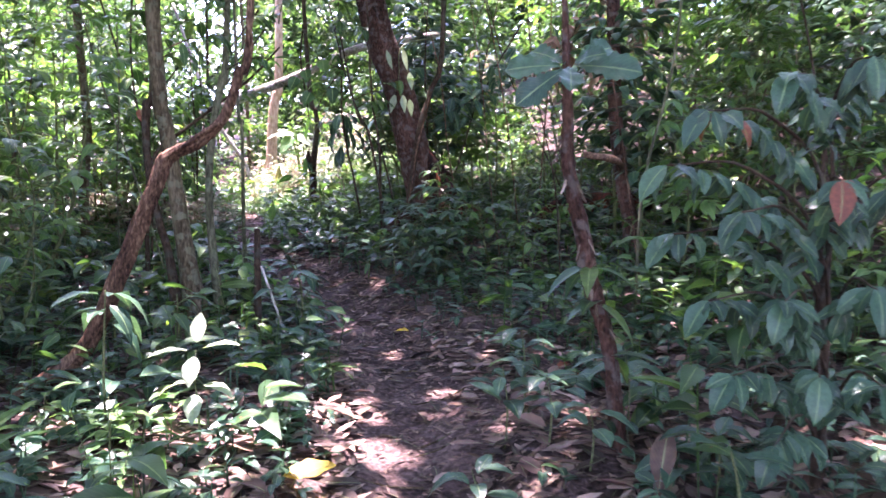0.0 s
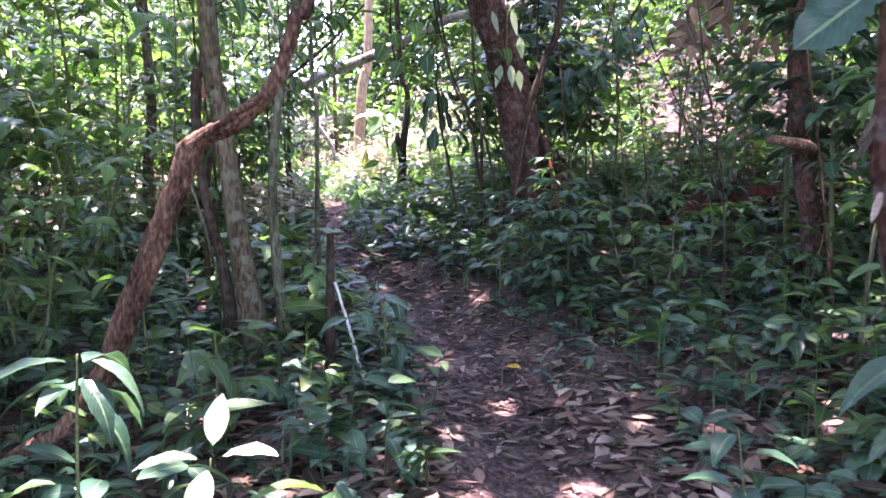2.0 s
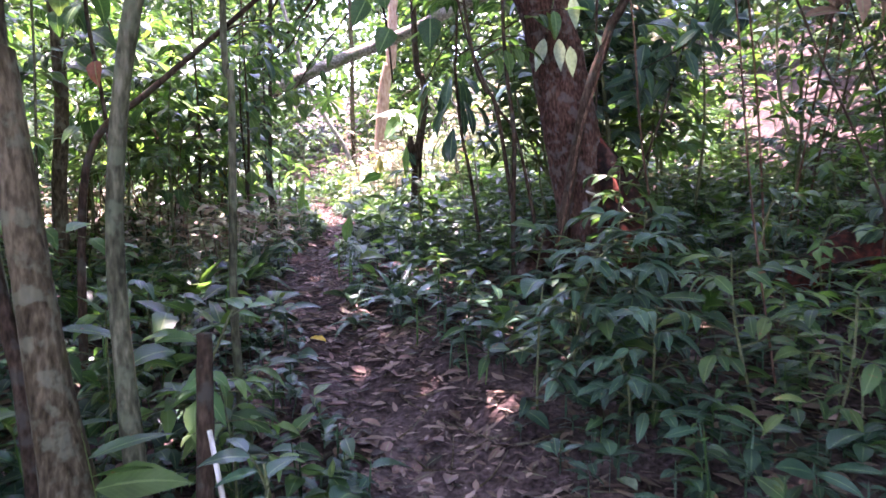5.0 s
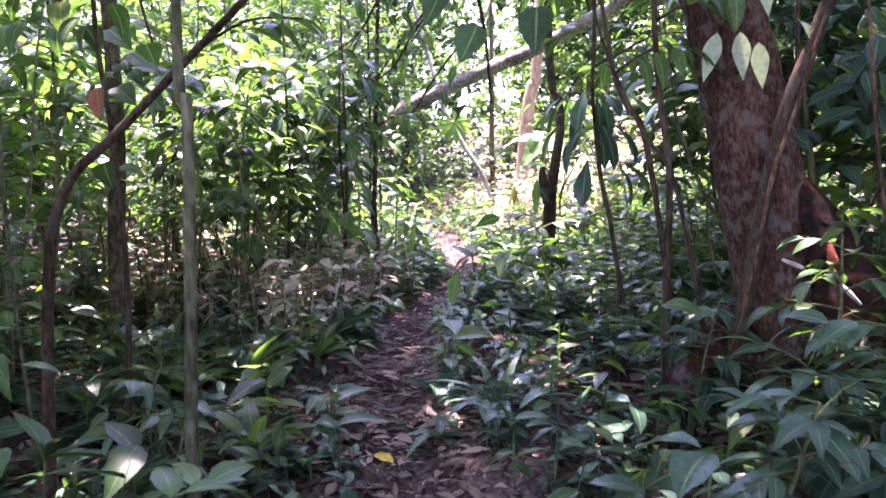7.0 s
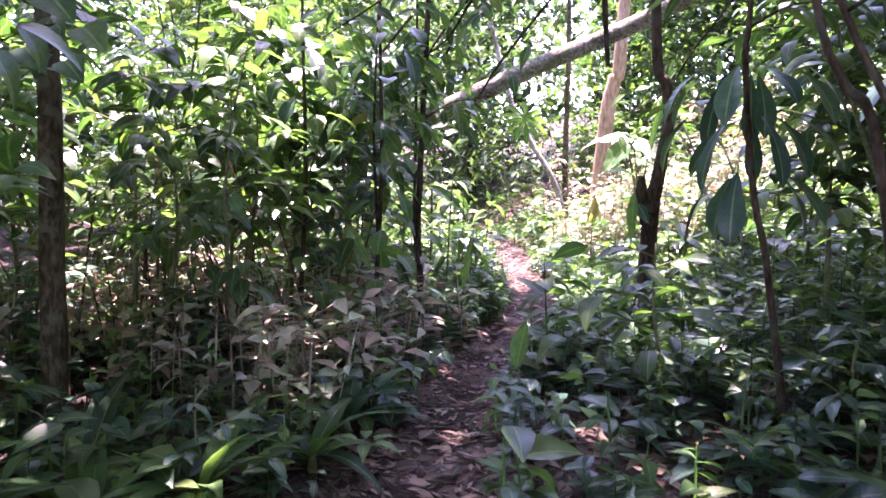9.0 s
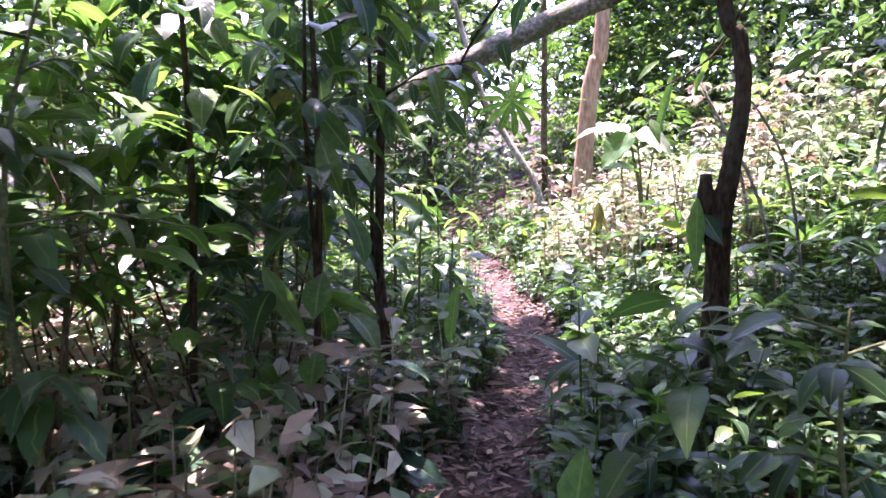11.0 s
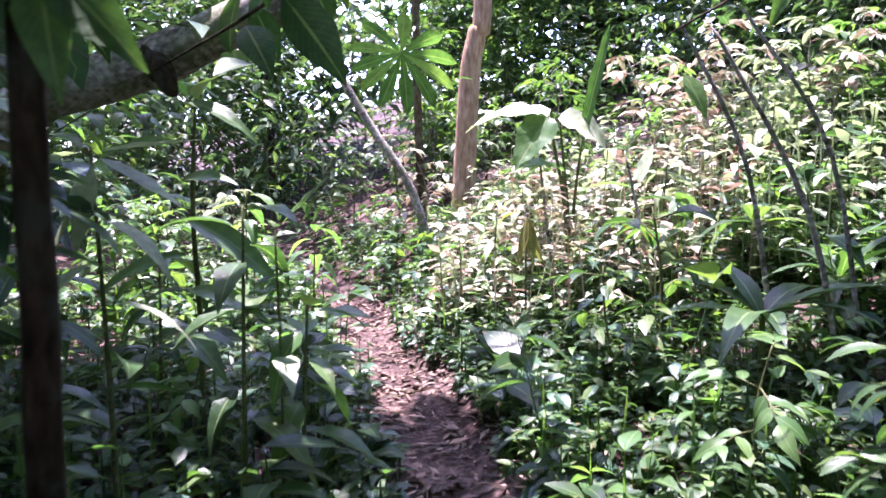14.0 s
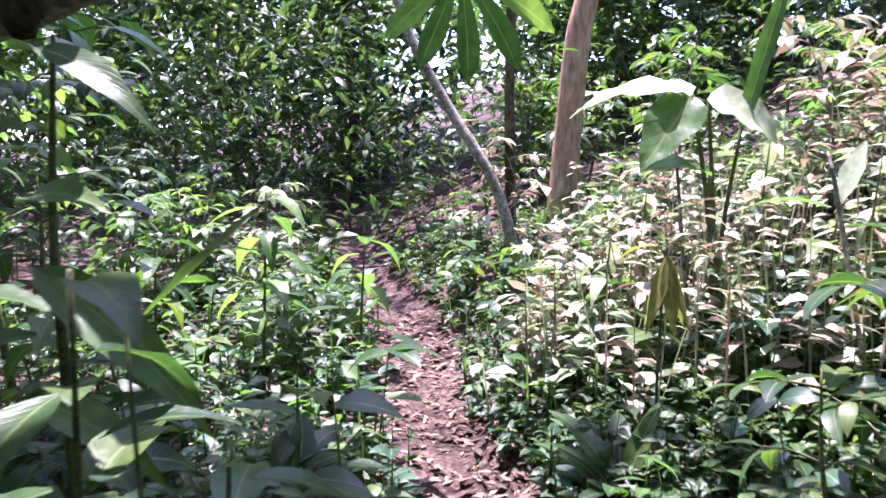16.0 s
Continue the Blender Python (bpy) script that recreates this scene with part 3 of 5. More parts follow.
def sprig(rng, tall, branches, per_branch, size, aspect, form, mat, at=(0, 0, 0), bare=0.25, reach=0.5, label="", name="shrub", droop=(0.2, 0.55), stem_mat=None, thick=0.012, rows=5, cols=3):
    """A shrub: a thin main stem, side branches, and leaves set along them."""
    ob = thing(name, at, label, "young tree" if name == "sapling" else "shrub", "young trees of the forest" if name == "sapling" else "shrubs of the forest")
    bend = rng.uniform(-0.2, 0.2, 2) * tall
    line = [np.array([bend[0] * f * f, bend[1] * math.sin(f * 3), tall * f]) for f in (0, 0.3, 0.65, 1)]
    pieces = [tube([line[0] - [0, 0, 0.05], *line[1:]], [thick * tall**0.7, thick * 0.8 * tall**0.7, thick * 0.55, 0.003], sides=6, per=4, seed=int(rng.randint(999)))]
    p, d = [], []
    for b in range(branches):
        f = bare + (1 - bare) * (b + rng.uniform(0, 1)) / branches
        o = np.array([bend[0] * f * f, bend[1] * math.sin(f * 3), tall * f])
        a, tl = b * 2.4 + rng.uniform(-0.5, 0.5), rng.uniform(0.1, 0.8)
        ln = reach * tall**0.5 * rng.uniform(0.5, 1.0) * (1.15 - 0.6 * f)
        way = np.array([math.cos(a) * math.cos(tl), math.sin(a) * math.cos(tl), math.sin(tl)])
        sag = np.array([0, 0, -0.25 * ln])
        pts = [o, o + way * ln * 0.5 + sag * 0.2, o + way * ln + sag]
        pieces.append(tube(pts, [0.005, 0.004, 0.002], sides=3, per=2, seed=b))
        for k in range(per_branch):
            g = 0.15 + 0.85 * (k + 1) / per_branch
            q = o + way * ln * g + sag * g * g
            turn = a + (1 if k % 2 else -1) * rng.uniform(0.5, 1.2) * (0 if k == per_branch - 1 else 1)
            p.append(q), d.append([math.cos(turn), math.sin(turn), rng.uniform(-0.35, 0.35)])
    p, d = np.array(p), np.array(d)
    m = len(p)
    ln = rng.uniform(*size, m)
    up = np.stack([rng.normal(0, 0.25, m), rng.normal(0, 0.25, m), np.ones(m)], -1)
    v = leaves(p, d, up, ln, ln * aspect * rng.uniform(0.85, 1.15, m), rows=rows, cols=cols, droop=rng.uniform(*droop, m), fold=rng.uniform(0.1, 0.35, m), form=form)
    part("stem", joined("stem", pieces[:1]), stem_mat or STEM, ob)
    part("branchwork", joined("branchwork", pieces[1:]), stem_mat or STEM, ob, kind="stuff")
    part("foliage", grid_mesh("foliage", v), mat, ob, kind="stuff")
    return ob


rs = np.random.RandomState(71)
LOW = [sprig(rs, rs.uniform(0.35, 0.8), rs.randint(5, 9), 5, (0.09, 0.17), 0.42, ("oval", "lance")[i % 2], (LEAF_BLUE, LEAF, LEAF_FRESH)[i % 3], label=("low dark green shrub with oval leaves", "low green shrub with pointed leaves", "low fresh green shrub with thin stem")[i % 3]) for i in range(6)]
MID = [sprig(rs, rs.uniform(1.1, 1.9), rs.randint(10, 15), 7, (0.09, 0.17), 0.4, ("lance", "oval")[i % 2], (LEAF, LEAF_BLUE, LEAF, LEAF_FRESH)[i % 4], reach=0.45, label="waist-high green forest shrub with drooping leaves") for i in range(6)]
TALL = [sprig(rs, rs.uniform(2.6, 4.2), rs.randint(26, 34), 8, (0.13, 0.24), 0.42, ("lance", "oval")[i % 2], (LEAF, LEAF_FRESH, LEAF)[i % 3], reach=0.6, bare=0.22, rows=4, cols=2, thick=0.0085, label="slender young tree with sparse drooping green leaves", name="sapling") for i in range(6)]
BUSH = [sprig(rs, rs.uniform(1.9, 2.6), 26, 8, (0.15, 0.27), 0.42, ("oval", "lance")[i % 2], (LEAF, LEAF_FRESH, LEAF_BLUE)[i % 3], reach=0.55, bare=0.36, rows=4, cols=2, label="dense leafy green bush with broad leaves") for i in range(3)]


def sow(kinds, rng, count, box, clear, scale=(0.8, 1.25), keep_off=()):
    """Copies of some kinds over a stretch of ground, at least clear metres off the path."""
    done = 0
    while done < count:
        x, y = rng.uniform(box[0], box[1]), rng.uniform(box[2], box[3])
        d = off_track(np.array([x]), np.array([y]))[0][0]
        if d < clear or any(math.hypot(x - a, y - b) < r for a, b, r in keep_off):
            continue
        s = rng.uniform(*scale)
        copy_thing(kinds[rng.randint(len(kinds))], pose(x, y, ground_z(x, y) - 0.01, rng.uniform(-11, 11), rng.uniform(-11, 11), rng.uniform(0, 360)) @ Matrix.Diagonal((s, s, s, 1)))
        done += 1


OPEN = [(0.6, 4.4, 1.5), (-1.3, 3.5, 0.9), (0.6, 2.2, 1.6), (-1.3, 2.0, 1.6)]
sow(LOW, rs, 60, (-4.5, 3.5, 3.5, 9.5), 0.6, keep_off=OPEN)
sow(LOW, rs, 90, (-8, 1.5, 9.5, 20), 0.5)
sow(MID, rs, 60, (-7, 5, 3.0, 12), 1.9, keep_off=OPEN)
sow(MID, rs, 40, (-10, 4, 12, 24), 1.6, keep_off=[(-2.5, 17.0, 3.2)])
sow(TALL, rs, 36, (-9, 7, 6.0, 14), 2.4)
sow(BUSH, rs, 26, (-9, 6, 6.5, 14), 2.4)
sow(TALL, rs, 16, (-8, -3.8, 4.5, 9), 2.2)
sow(TALL, rs, 34, (-14, 8, 14, 28), 2.2, keep_off=[(-2.5, 18.0, 4.6), (-5.0, 15.5, 2.0)])
sow(TALL + MID, rs, 34, (-16, 2, 20.5, 28), 0.0)
sow(TALL + MID, rs, 30, (-10, 8, -6, 3), 2.2)
# the pale green kind carries sunlight in its leaf colour
BANK = [sprig(rs, rs.uniform(1.1, 1.9), rs.randint(14, 19), 8, (0.1, 0.2), 0.42, ("lance", "oval")[i % 2], (LEAF_STRAW, LEAF_PALE, LEAF_FRESH, LEAF)[i % 4], reach=0.5, bare=0.2, label=("withered pale shrub on the sunlit bank", "green shrub on the bank, coloured pale as if sunlit", "bright green sunlit shrub on the bank", "dark green shrub on the bank")[i % 4], stem_mat=LOG_BARK) for i in range(4)]
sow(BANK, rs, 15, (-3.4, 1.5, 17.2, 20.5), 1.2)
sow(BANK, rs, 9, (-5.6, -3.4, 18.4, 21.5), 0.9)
sow(BANK, rs, 5, (-8.2, -6.2, 15.5, 18.5), 1.0, (0.6, 0.9))
for k, ob in enumerate(BANK):
    ob.matrix_basis = pose(-2.4 + 0.9 * k, 17.6 + 0.4 * k, ground_z(-2.4 + 0.9 * k, 17.6 + 0.4 * k))
for ob in LOW + MID + TALL + BUSH:
    x, y = rs.uniform(-12, -9), rs.uniform(12, 22)
    ob.matrix_basis = pose(x, y, ground_z(x, y))

# ---- far woods: trunks and leaf masses ----


def tree(rng, tall, radius, mat, label):
    ob = thing("tree", (0, 0, 0), label, "tree", "trees of the forest")
    b = rng.uniform(-0.9, 0.9, 2)
    line = [(0, 0, -0.2), (b[0] * 0.2, b[1] * 0.3, tall * 0.3), (b[0], b[1] * 0.8, tall * 0.65), (b[0] * 1.4, b[1] * 1.5, tall)]
    pieces = [tube(line, [radius, radius * 0.85, radius * 0.65, radius * 0.35], sides=10, per=6, seed=int(rng.randint(999)), flare=0.35)]
    p = []
    for k in range(7):
        f = rng.uniform(0.55, 1)
        o = np.array([b[0] * f, b[1] * f, tall * f])
        a = k * 2.4
        e = o + np.array([math.cos(a), math.sin(a), 0.35]) * rng.uniform(1.0, 2.2)
        pieces.append(tube([o, (o + e) / 2 + [0, 0, 0.1], e], [radius * 0.3, radius * 0.2, 0.015], sides=5, per=3, seed=k))
        p.append(e + rng.normal(0, 0.55, (34, 3)))
    p = np.concatenate(p)
    m = len(p)
    a = rng.uniform(0, 6.28, m)
    v = leaves(p, np.stack([np.cos(a), np.sin(a), rng.uniform(-0.6, 0.3, m)], -1), np.stack([rng.normal(0, 0.3, m), rng.normal(0, 0.3, m), np.ones(m)], -1), rng.uniform(0.25, 0.45, m), 0.17, rows=2, cols=2, droop=0.35)
    part("trunk", joined("trunk", pieces[:1]), mat, ob)
    part("branchwork", joined("branchwork", pieces[1:]), mat, ob, kind="stuff")
    part("crown", grid_mesh("crown", v), LEAF_CANOPY, ob, kind="stuff")
    return ob


rf = np.random.RandomState(81)
TREES = [tree(rf, rf.uniform(6.5, 9.5), r, m, l) for r, m, l in ((0.06, BARK_GREEN, "thin young forest tree with mossy bark"), (0.09, BARK, "slim forest tree with grey-brown bark"), (0.14, BARK_DARK, "forest tree with dark bark"), (0.2, BARK, "tall forest tree with lichen-spotted bark"), (0.045, BARK_DARK, "pole-thin dark forest tree"))]
count = 0
while count < 62:
    x, y = rf.uniform(-24, 22), rf.uniform(-12, 38)
    d = off_track(np.array([x]), np.array([y]))[0][0]
    if (d < 2.8 and y < 19.5) or (y < 20 and d < 4 and rf.uniform() < 0.6) or (abs(x + 3.5) < 5 and 10 < y < 20) or (abs(x + 2) < 5 and 20 <= y < 24.5) or (y > 20 and abs(x + 0.3 * y) < 2.2):
        continue
    copy_thing(TREES[rf.randint(5)], pose(x, y, ground_z(x, y), rf.uniform(-9, 9), rf.uniform(-9, 9), rf.uniform(0, 360)))
    count += 1
for k, ob in enumerate(TREES):
    ob.matrix_basis = pose(-12 + 5 * k, 30 + (k % 2) * 3, ground_z(-12 + 5 * k, 30 + (k % 2) * 3))


def thicket(name, seed, count, ring, z, size, mat, label, cols=2):
    """A far mass of leaves in clumps, in a band from ring[0] to ring[1] metres off the path, or in the box that ring gives."""
    rng = np.random.RandomState(seed)
    c = []
    while len(c) < count // 40:
        x, y = (rng.uniform(-30, 26), rng.uniform(-14, 19)) if len(ring) == 2 else (rng.uniform(*ring[:2]), rng.uniform(*ring[2:]))
        if len(ring) == 2 and -6.5 < x < 2.5 and 13 < y < 22:
            continue
        if len(ring) == 4 and y > 21 and abs(x + 0.3 * y) < 1.5 and rng.uniform() < 0.75:
            continue
        if len(ring) == 4 and -6.2 < x < -1.0 and y < 23:
            continue
        if len(ring) == 4 or ring[0] < off_track(np.array([x]), np.array([y]))[0][0] < ring[1]:
            top = 2.2 if -8 < x < 3 and 12 < y < 20 else z[1]
            c.append((x, y, ground_z(x, y) + rng.uniform(z[0], min(z[1], top))))
    c = np.repeat(np.array(c), 40, axis=0)
    p = c + rng.normal(0, 1, c.shape) * [0.55, 0.55, 0.4]
    m = len(p)
    a = rng.uniform(0, 6.28, m)
    ln = rng.uniform(*size, m)
    v = leaves(p, np.stack([np.cos(a), np.sin(a), rng.uniform(-0.6, 0.4, m)], -1), np.stack([rng.normal(0, 0.35, m), rng.normal(0, 0.35, m), np.ones(m)], -1), ln, ln * 0.4, rows=2, cols=cols, droop=0.35, form="lance")
    ob = new(name, grid_mesh(name, v))
    ob.data.materials.append(mat)
    return tagged(ob, label, "foliage", kind="stuff")


thicket("far_foliage", 91, 28000, (3.2, 8), (0.3, 5.0), (0.1, 0.2), LEAF, "dense green foliage deeper in the forest", 3)
thicket("far_foliage", 92, 30000, (7, 14), (0.3, 8.0), (0.22, 0.38), LEAF_CANOPY, "far green wall of forest foliage")
thicket("far_foliage", 93, 24000, (12, 26), (0.3, 11.0), (0.45, 0.8), LEAF_CANOPY, "farthest green wall of forest foliage")
thicket("far_foliage", 94, 38000, (-22, 2, 19.5, 30), (0.2, 7.5), (0.18, 0.34), LEAF_CANOPY, "dark dense foliage behind the sunlit bank")
thicket("far_foliage", 95, 26000, (-30, 16, 29, 40), (0.2, 12), (0.6, 1.0), LEAF_CANOPY, "farthest dark foliage closing the view")

# ---- trees, lianas and stems beside the path ----


def trunk_thing(name, line, radii, mat, label, category="tree", sides=12, flare=0.3, rough=0.06, per=8, seed=1):
    at = (line[0][0], line[0][1], ground_z(line[0][0], line[0][1]))
    ob = thing(name, at, label, category)
    line = [(line[0][0], line[0][1], at[2] - 0.15), *line[1:]]
    part("trunk", joined("trunk", [limb(line, radii, at, sides=sides, flare=flare, rough=rough, per=per, seed=seed)]), mat, ob)
    return ob, at


def add_shoots(ob, at, line, n, size, mat, low=1.3, seed=0):
    """Side branches with a few leaves each, on the upper part of a slim trunk."""
    r = np.random.RandomState(seed)
    pts = np.array(line, float)
    for k in range(n):
        z = at[2] + low + (k + r.uniform(0, 0.8)) * 1.6 / n
        o = np.array([np.interp(z, pts[:, 2], pts[:, 0]), np.interp(z, pts[:, 2], pts[:, 1]), z]) - at
        a = k * 2.4 + r.uniform(-0.4, 0.4)
        e = o + np.array([math.cos(a), math.sin(a), 0.25]) * r.uniform(0.25, 0.6)
        part("branch", joined("branch", [tube([o, (o + e) / 2 + [0, 0, 0.05], e], [0.007, 0.005, 0.003], sides=5, per=3, seed=k)]), BARK_DARK, ob)
        for i in range(7):
            f = 0.35 + 0.65 * i / 6
            ln = r.uniform(*size)
            leaf_part(ob, o * (1 - f) + e * f + [0, 0, 0.1 * f * (1 - f)], turned(a + (1 if i % 2 else -1) * r.uniform(0.5, 1.2) * (i < 6), r.uniform(-0.8, 0.2)), (0, 0, 1), ln, ln * 0.42, mat, "lance" if k % 2 else "oval", r.uniform(0.2, 0.6))


# the large tree with a hollow, rotten foot
big, big_at = trunk_thing("large_tree", [(-0.08, 9.35, 0.8), (-0.2, 9.33, 1.35), (-0.33, 9.32, 1.85), (-0.43, 9.3, 2.3), (-0.56, 9.3, 2.85), (-0.9, 9.3, 4.2), (-1.2, 9.4, 9)], [0.3, 0.235, 0.21, 0.2, 0.195, 0.18, 0.13], BARK_RED, "large leaning tree with red-brown bark and hollow rotten foot", sides=20, flare=0.35, rough=0.07)


def grown(name, line, radii, mat, label, n=5, size=(0.13, 0.22), leaf=None, low=2.0, **k):
    ob, at = trunk_thing(name, line, radii, mat, label, **k)
    add_shoots(ob, np.array(at), [(line[0][0], line[0][1], at[2]), *line[1:]], n, size, leaf or LEAF, low, len(bpy.data.objects) % 97)
    return ob, at


rb = np.random.RandomState(5)
for k, (ox, tall, turn) in enumerate(((0.22, 0.75, 0.3), (0.42, 0.55, 0.9), (0.0, 0.5, -0.5), (-0.28, 0.45, -1.1))):
    part("buttress", joined("buttress", [limb([(ox - 0.12 + turn * 0.28, 9.05 - 0.1 * k % 0.2, big_at[2] - 0.1), (ox - 0.16 + turn * 0.1, 9.13, big_at[2] + tall * 0.45), (ox * 0.4 - 0.22, 9.2, big_at[2] + tall)], [0.11, 0.075, 0.03], big_at, sides=8, rough=0.2, seed=k)]), CHAR if k < 2 else BARK_RED, big, "dark rotten root flare")
part("rotten_shell", joined("rotten_shell", [limb([(0.1, 9.14, big_at[2] - 0.15), (0.08, 9.13, big_at[2] + 0.2), (0.02, 9.17, big_at[2] + 0.5), (-0.08, 9.22, big_at[2] + 0.78), (-0.16, 9.26, big_at[2] + 1.0)], [0.26, 0.2, 0.15, 0.1, 0.02], big_at, sides=16, rough=0.3, seed=9)]), CHAR, big, "black rotten shell of the hollow foot")
part("heartwood", joined("heartwood", [limb([(-0.03, 8.97, 1.47), (-0.04, 8.965, 1.55), (-0.06, 8.98, 1.65)], [0.012, 0.028, 0.006], big_at, sides=7, rough=0.25)]), RED_WOOD, big, "bare red heartwood")
for line in (((-0.01, 8.93, 1.45), (0.03, 8.92, 1.41), (0.075, 8.92, 1.36)), ((0.1, 8.92, 1.27), (0.095, 8.92, 1.2), (0.07, 8.92, 1.12)), ((-0.25, 8.96, 1.55), (-0.2, 8.95, 1.53), (-0.15, 8.95, 1.51))):
    part("splinter", joined("splinter", [limb(line, [0.008, 0.012, 0.008], big_at, sides=5)]), PALE_WOOD, big, "pale broken splinter")
dark_liana, dark_at = trunk_thing("liana", [(-0.5, 9.0, 0.9), (-0.38, 9.0, 1.5), (-0.31, 9.0, 1.97), (-0.23, 9.0, 2.31), (-0.12, 9.0, 2.65), (0.05, 9.05, 3.4), (0.1, 9.3, 7)], [0.045, 0.037, 0.034, 0.037, 0.032, 0.032, 0.025], BARK_DARK, "dark liana climbing beside the large tree", "liana", sides=9, flare=0.1, rough=0.14)

part("strand", joined("strand", [limb([(-0.46, 8.96, 1.1), (-0.37, 8.95, 1.5), (-0.3, 8.965, 1.95), (-0.2, 8.96, 2.3), (-0.11, 8.955, 2.65)], [0.008, 0.01, 0.011, 0.01, 0.008], dark_at, sides=6, rough=0.15)]), LIANA, dark_liana, "thin brown strand clinging to the liana")
grown("twin_tree", [(-2.04, 5.92, 0.4), (-2.13, 5.92, 0.87), (-2.19, 5.92, 1.4), (-2.26, 5.92, 2.05), (-2.31, 5.92, 2.6), (-2.45, 6, 7)], [0.088, 0.068, 0.062, 0.06, 0.058, 0.04], BARK, "grey-brown tree with lichen-spotted bark beside the path", sides=12, flare=0.5)
grown("twin_tree", [(-2.24, 6.0, 0.4), (-2.31, 6.0, 0.91), (-2.38, 6.0, 1.22), (-2.45, 6.0, 1.67), (-2.44, 6.0, 2.19), (-2.36, 6.05, 2.7), (-2.2, 6.3, 7)], [0.05, 0.034, 0.03, 0.03, 0.035, 0.035, 0.025], BARK_DARK, "slim dark bowed stem growing from the twin tree's foot", sides=10, flare=0.3)
grown("young_tree", [(-1.92, 6.12, 0.35), (-1.98, 6.12, 0.97), (-1.99, 6.12, 1.5), (-1.93, 6.12, 2.02), (-1.84, 6.12, 2.42), (-1.8, 6.15, 2.7), (-1.6, 6.3, 6)], [0.042, 0.034, 0.031, 0.03, 0.031, 0.028, 0.02], BARK_GREEN, "slender crooked sapling with green-grey bark", flare=0.2, sides=9)
trunk_thing("dead_post", [(-1.57, 5.92, 0.3), (-1.55, 5.92, 0.8), (-1.54, 5.92, 1.16)], [0.032, 0.028, 0.024], BARK_DARK, "short dead dark stump of a snapped sapling", "stump", flare=0.1, sides=8, rough=0.12)
trunk_thing("dry_stick", [(-1.03, 5.05, 0.2), (-1.18, 5.35, 0.28), (-1.36, 5.7, 0.55), (-1.5, 5.86, 0.85)], [0.012, 0.012, 0.011, 0.009], PALE_WOOD, "thin pale dry stick leaning on the stump", "stick", flare=0.0, sides=6)
grown("young_tree", [(-1.9, 6.95, 0.45), (-1.92, 6.9, 1.0), (-1.91, 6.9, 1.55), (-1.9, 6.9, 2.12), (-1.93, 6.9, 2.5), (-1.9, 6.9, 6)], [0.022, 0.019, 0.018, 0.016, 0.015, 0.012], BARK_GREEN, "straight slim sapling with mossy green-grey bark", n=3, low=2.3, flare=0.15, sides=9)

liana, liana_at = trunk_thing("twisted_liana", [(-2.85, 4.25, 0.2), (-2.42, 4.22, 0.36), (-2.16, 4.2, 0.57), (-1.95, 4.2, 0.96), (-1.78, 4.2, 1.33), (-1.67, 4.2, 1.57), (-1.63, 4.2, 1.67), (-1.55, 4.2, 1.725), (-1.44, 4.2, 1.77), (-1.31, 4.2, 1.87), (-1.23, 4.2, 1.99), (-1.17, 4.2, 2.17), (-1.1, 4.25, 2.5), (-1.0, 4.4, 5)], [0.05, 0.046, 0.045, 0.046, 0.045, 0.042, 0.043, 0.034, 0.031, 0.029, 0.026, 0.024, 0.022, 0.015], LIANA, "thick twisted brown liana with flaking bark crossing upward", "liana", flare=0.0, rough=0.24, sides=14, per=6)
for k in range(4):
    coil = []
    src = [(-2.16, 4.2, 0.57), (-1.78, 4.2, 1.33), (-1.63, 4.2, 1.67), (-1.31, 4.2, 1.87)]
    for i in range(19):
        f = i / 18 * 3
        j = min(int(f), 2)
        q = np.array(src[j]) * (1 - f + j) + np.array(src[j + 1]) * (f - j)
        w = f * (4, 3.2, 4.6, 2.5)[k] + k * 1.7
        coil.append(q + np.array([math.cos(w) * 0.043, math.sin(w) * 0.043, 0.02 * math.cos(w)]))
    part("strand", joined("strand", [limb(coil, [(0.009, 0.014, 0.007, 0.012)[k]] * 19, liana_at, sides=6, per=2, rough=0.15)]), LIANA, liana, "thinner strand wound round the liana")

rst, rst_at = trunk_thing("flaking_tree", [(0.84, 3.24, 0.2), (0.79, 3.22, 0.64), (0.74, 3.22, 0.88), (0.685, 3.22, 1.06), (0.65, 3.22, 1.28), (0.59, 3.22, 1.56), (0.585, 3.22, 1.81), (0.575, 3.22, 2.1), (0.57, 3.25, 2.6)], [0.04, 0.034, 0.036, 0.042, 0.038, 0.032, 0.026, 0.018, 0.008], BARK_RED, "slim stem with flaking rotten red-brown bark", flare=0.1, sides=9, rough=0.34)
rw = np.random.RandomState(7)
for k in range(14):
    z = rw.uniform(0.75, 1.75)
    x = np.interp(z, [0.64, 1.06, 1.56, 1.81], [0.79, 0.685, 0.59, 0.585])
    a = rw.uniform(2.6, 6.8)
    leaf_part(rst, np.subtract((x + 0.035 * math.cos(a), 3.22 + 0.035 * math.sin(a), z), rst_at), (0.4 * math.cos(a), 0.4 * math.sin(a), -1), (math.cos(a), math.sin(a), 0.3), rw.uniform(0.05, 0.1), 0.016, LEAF_DEAD, "strap", -0.2, 0.25, 0.1, "curled flake of loose bark", "bark_flake")
for a, tl, ln in ((3.0, 0.05, 0.26), (3.5, -0.55, 0.27), (4.6, -0.35, 0.24), (5.6, -0.1, 0.3), (0.5, 0.45, 0.28), (1.9, 0.35, 0.24), (2.4, 0.5, 0.22), (5.1, 0.15, 0.2)):
    d = turned(a, tl)
    leaf_part(rst, Vector(np.subtract((0.58, 3.16, 2.02), rst_at)) + d * 0.04, d, (0, -1, 0.35), ln, ln * 0.55, LEAF_BLUE, "lobed", 0.25, ripple=0.05, label="large lobed blue-green leaf")
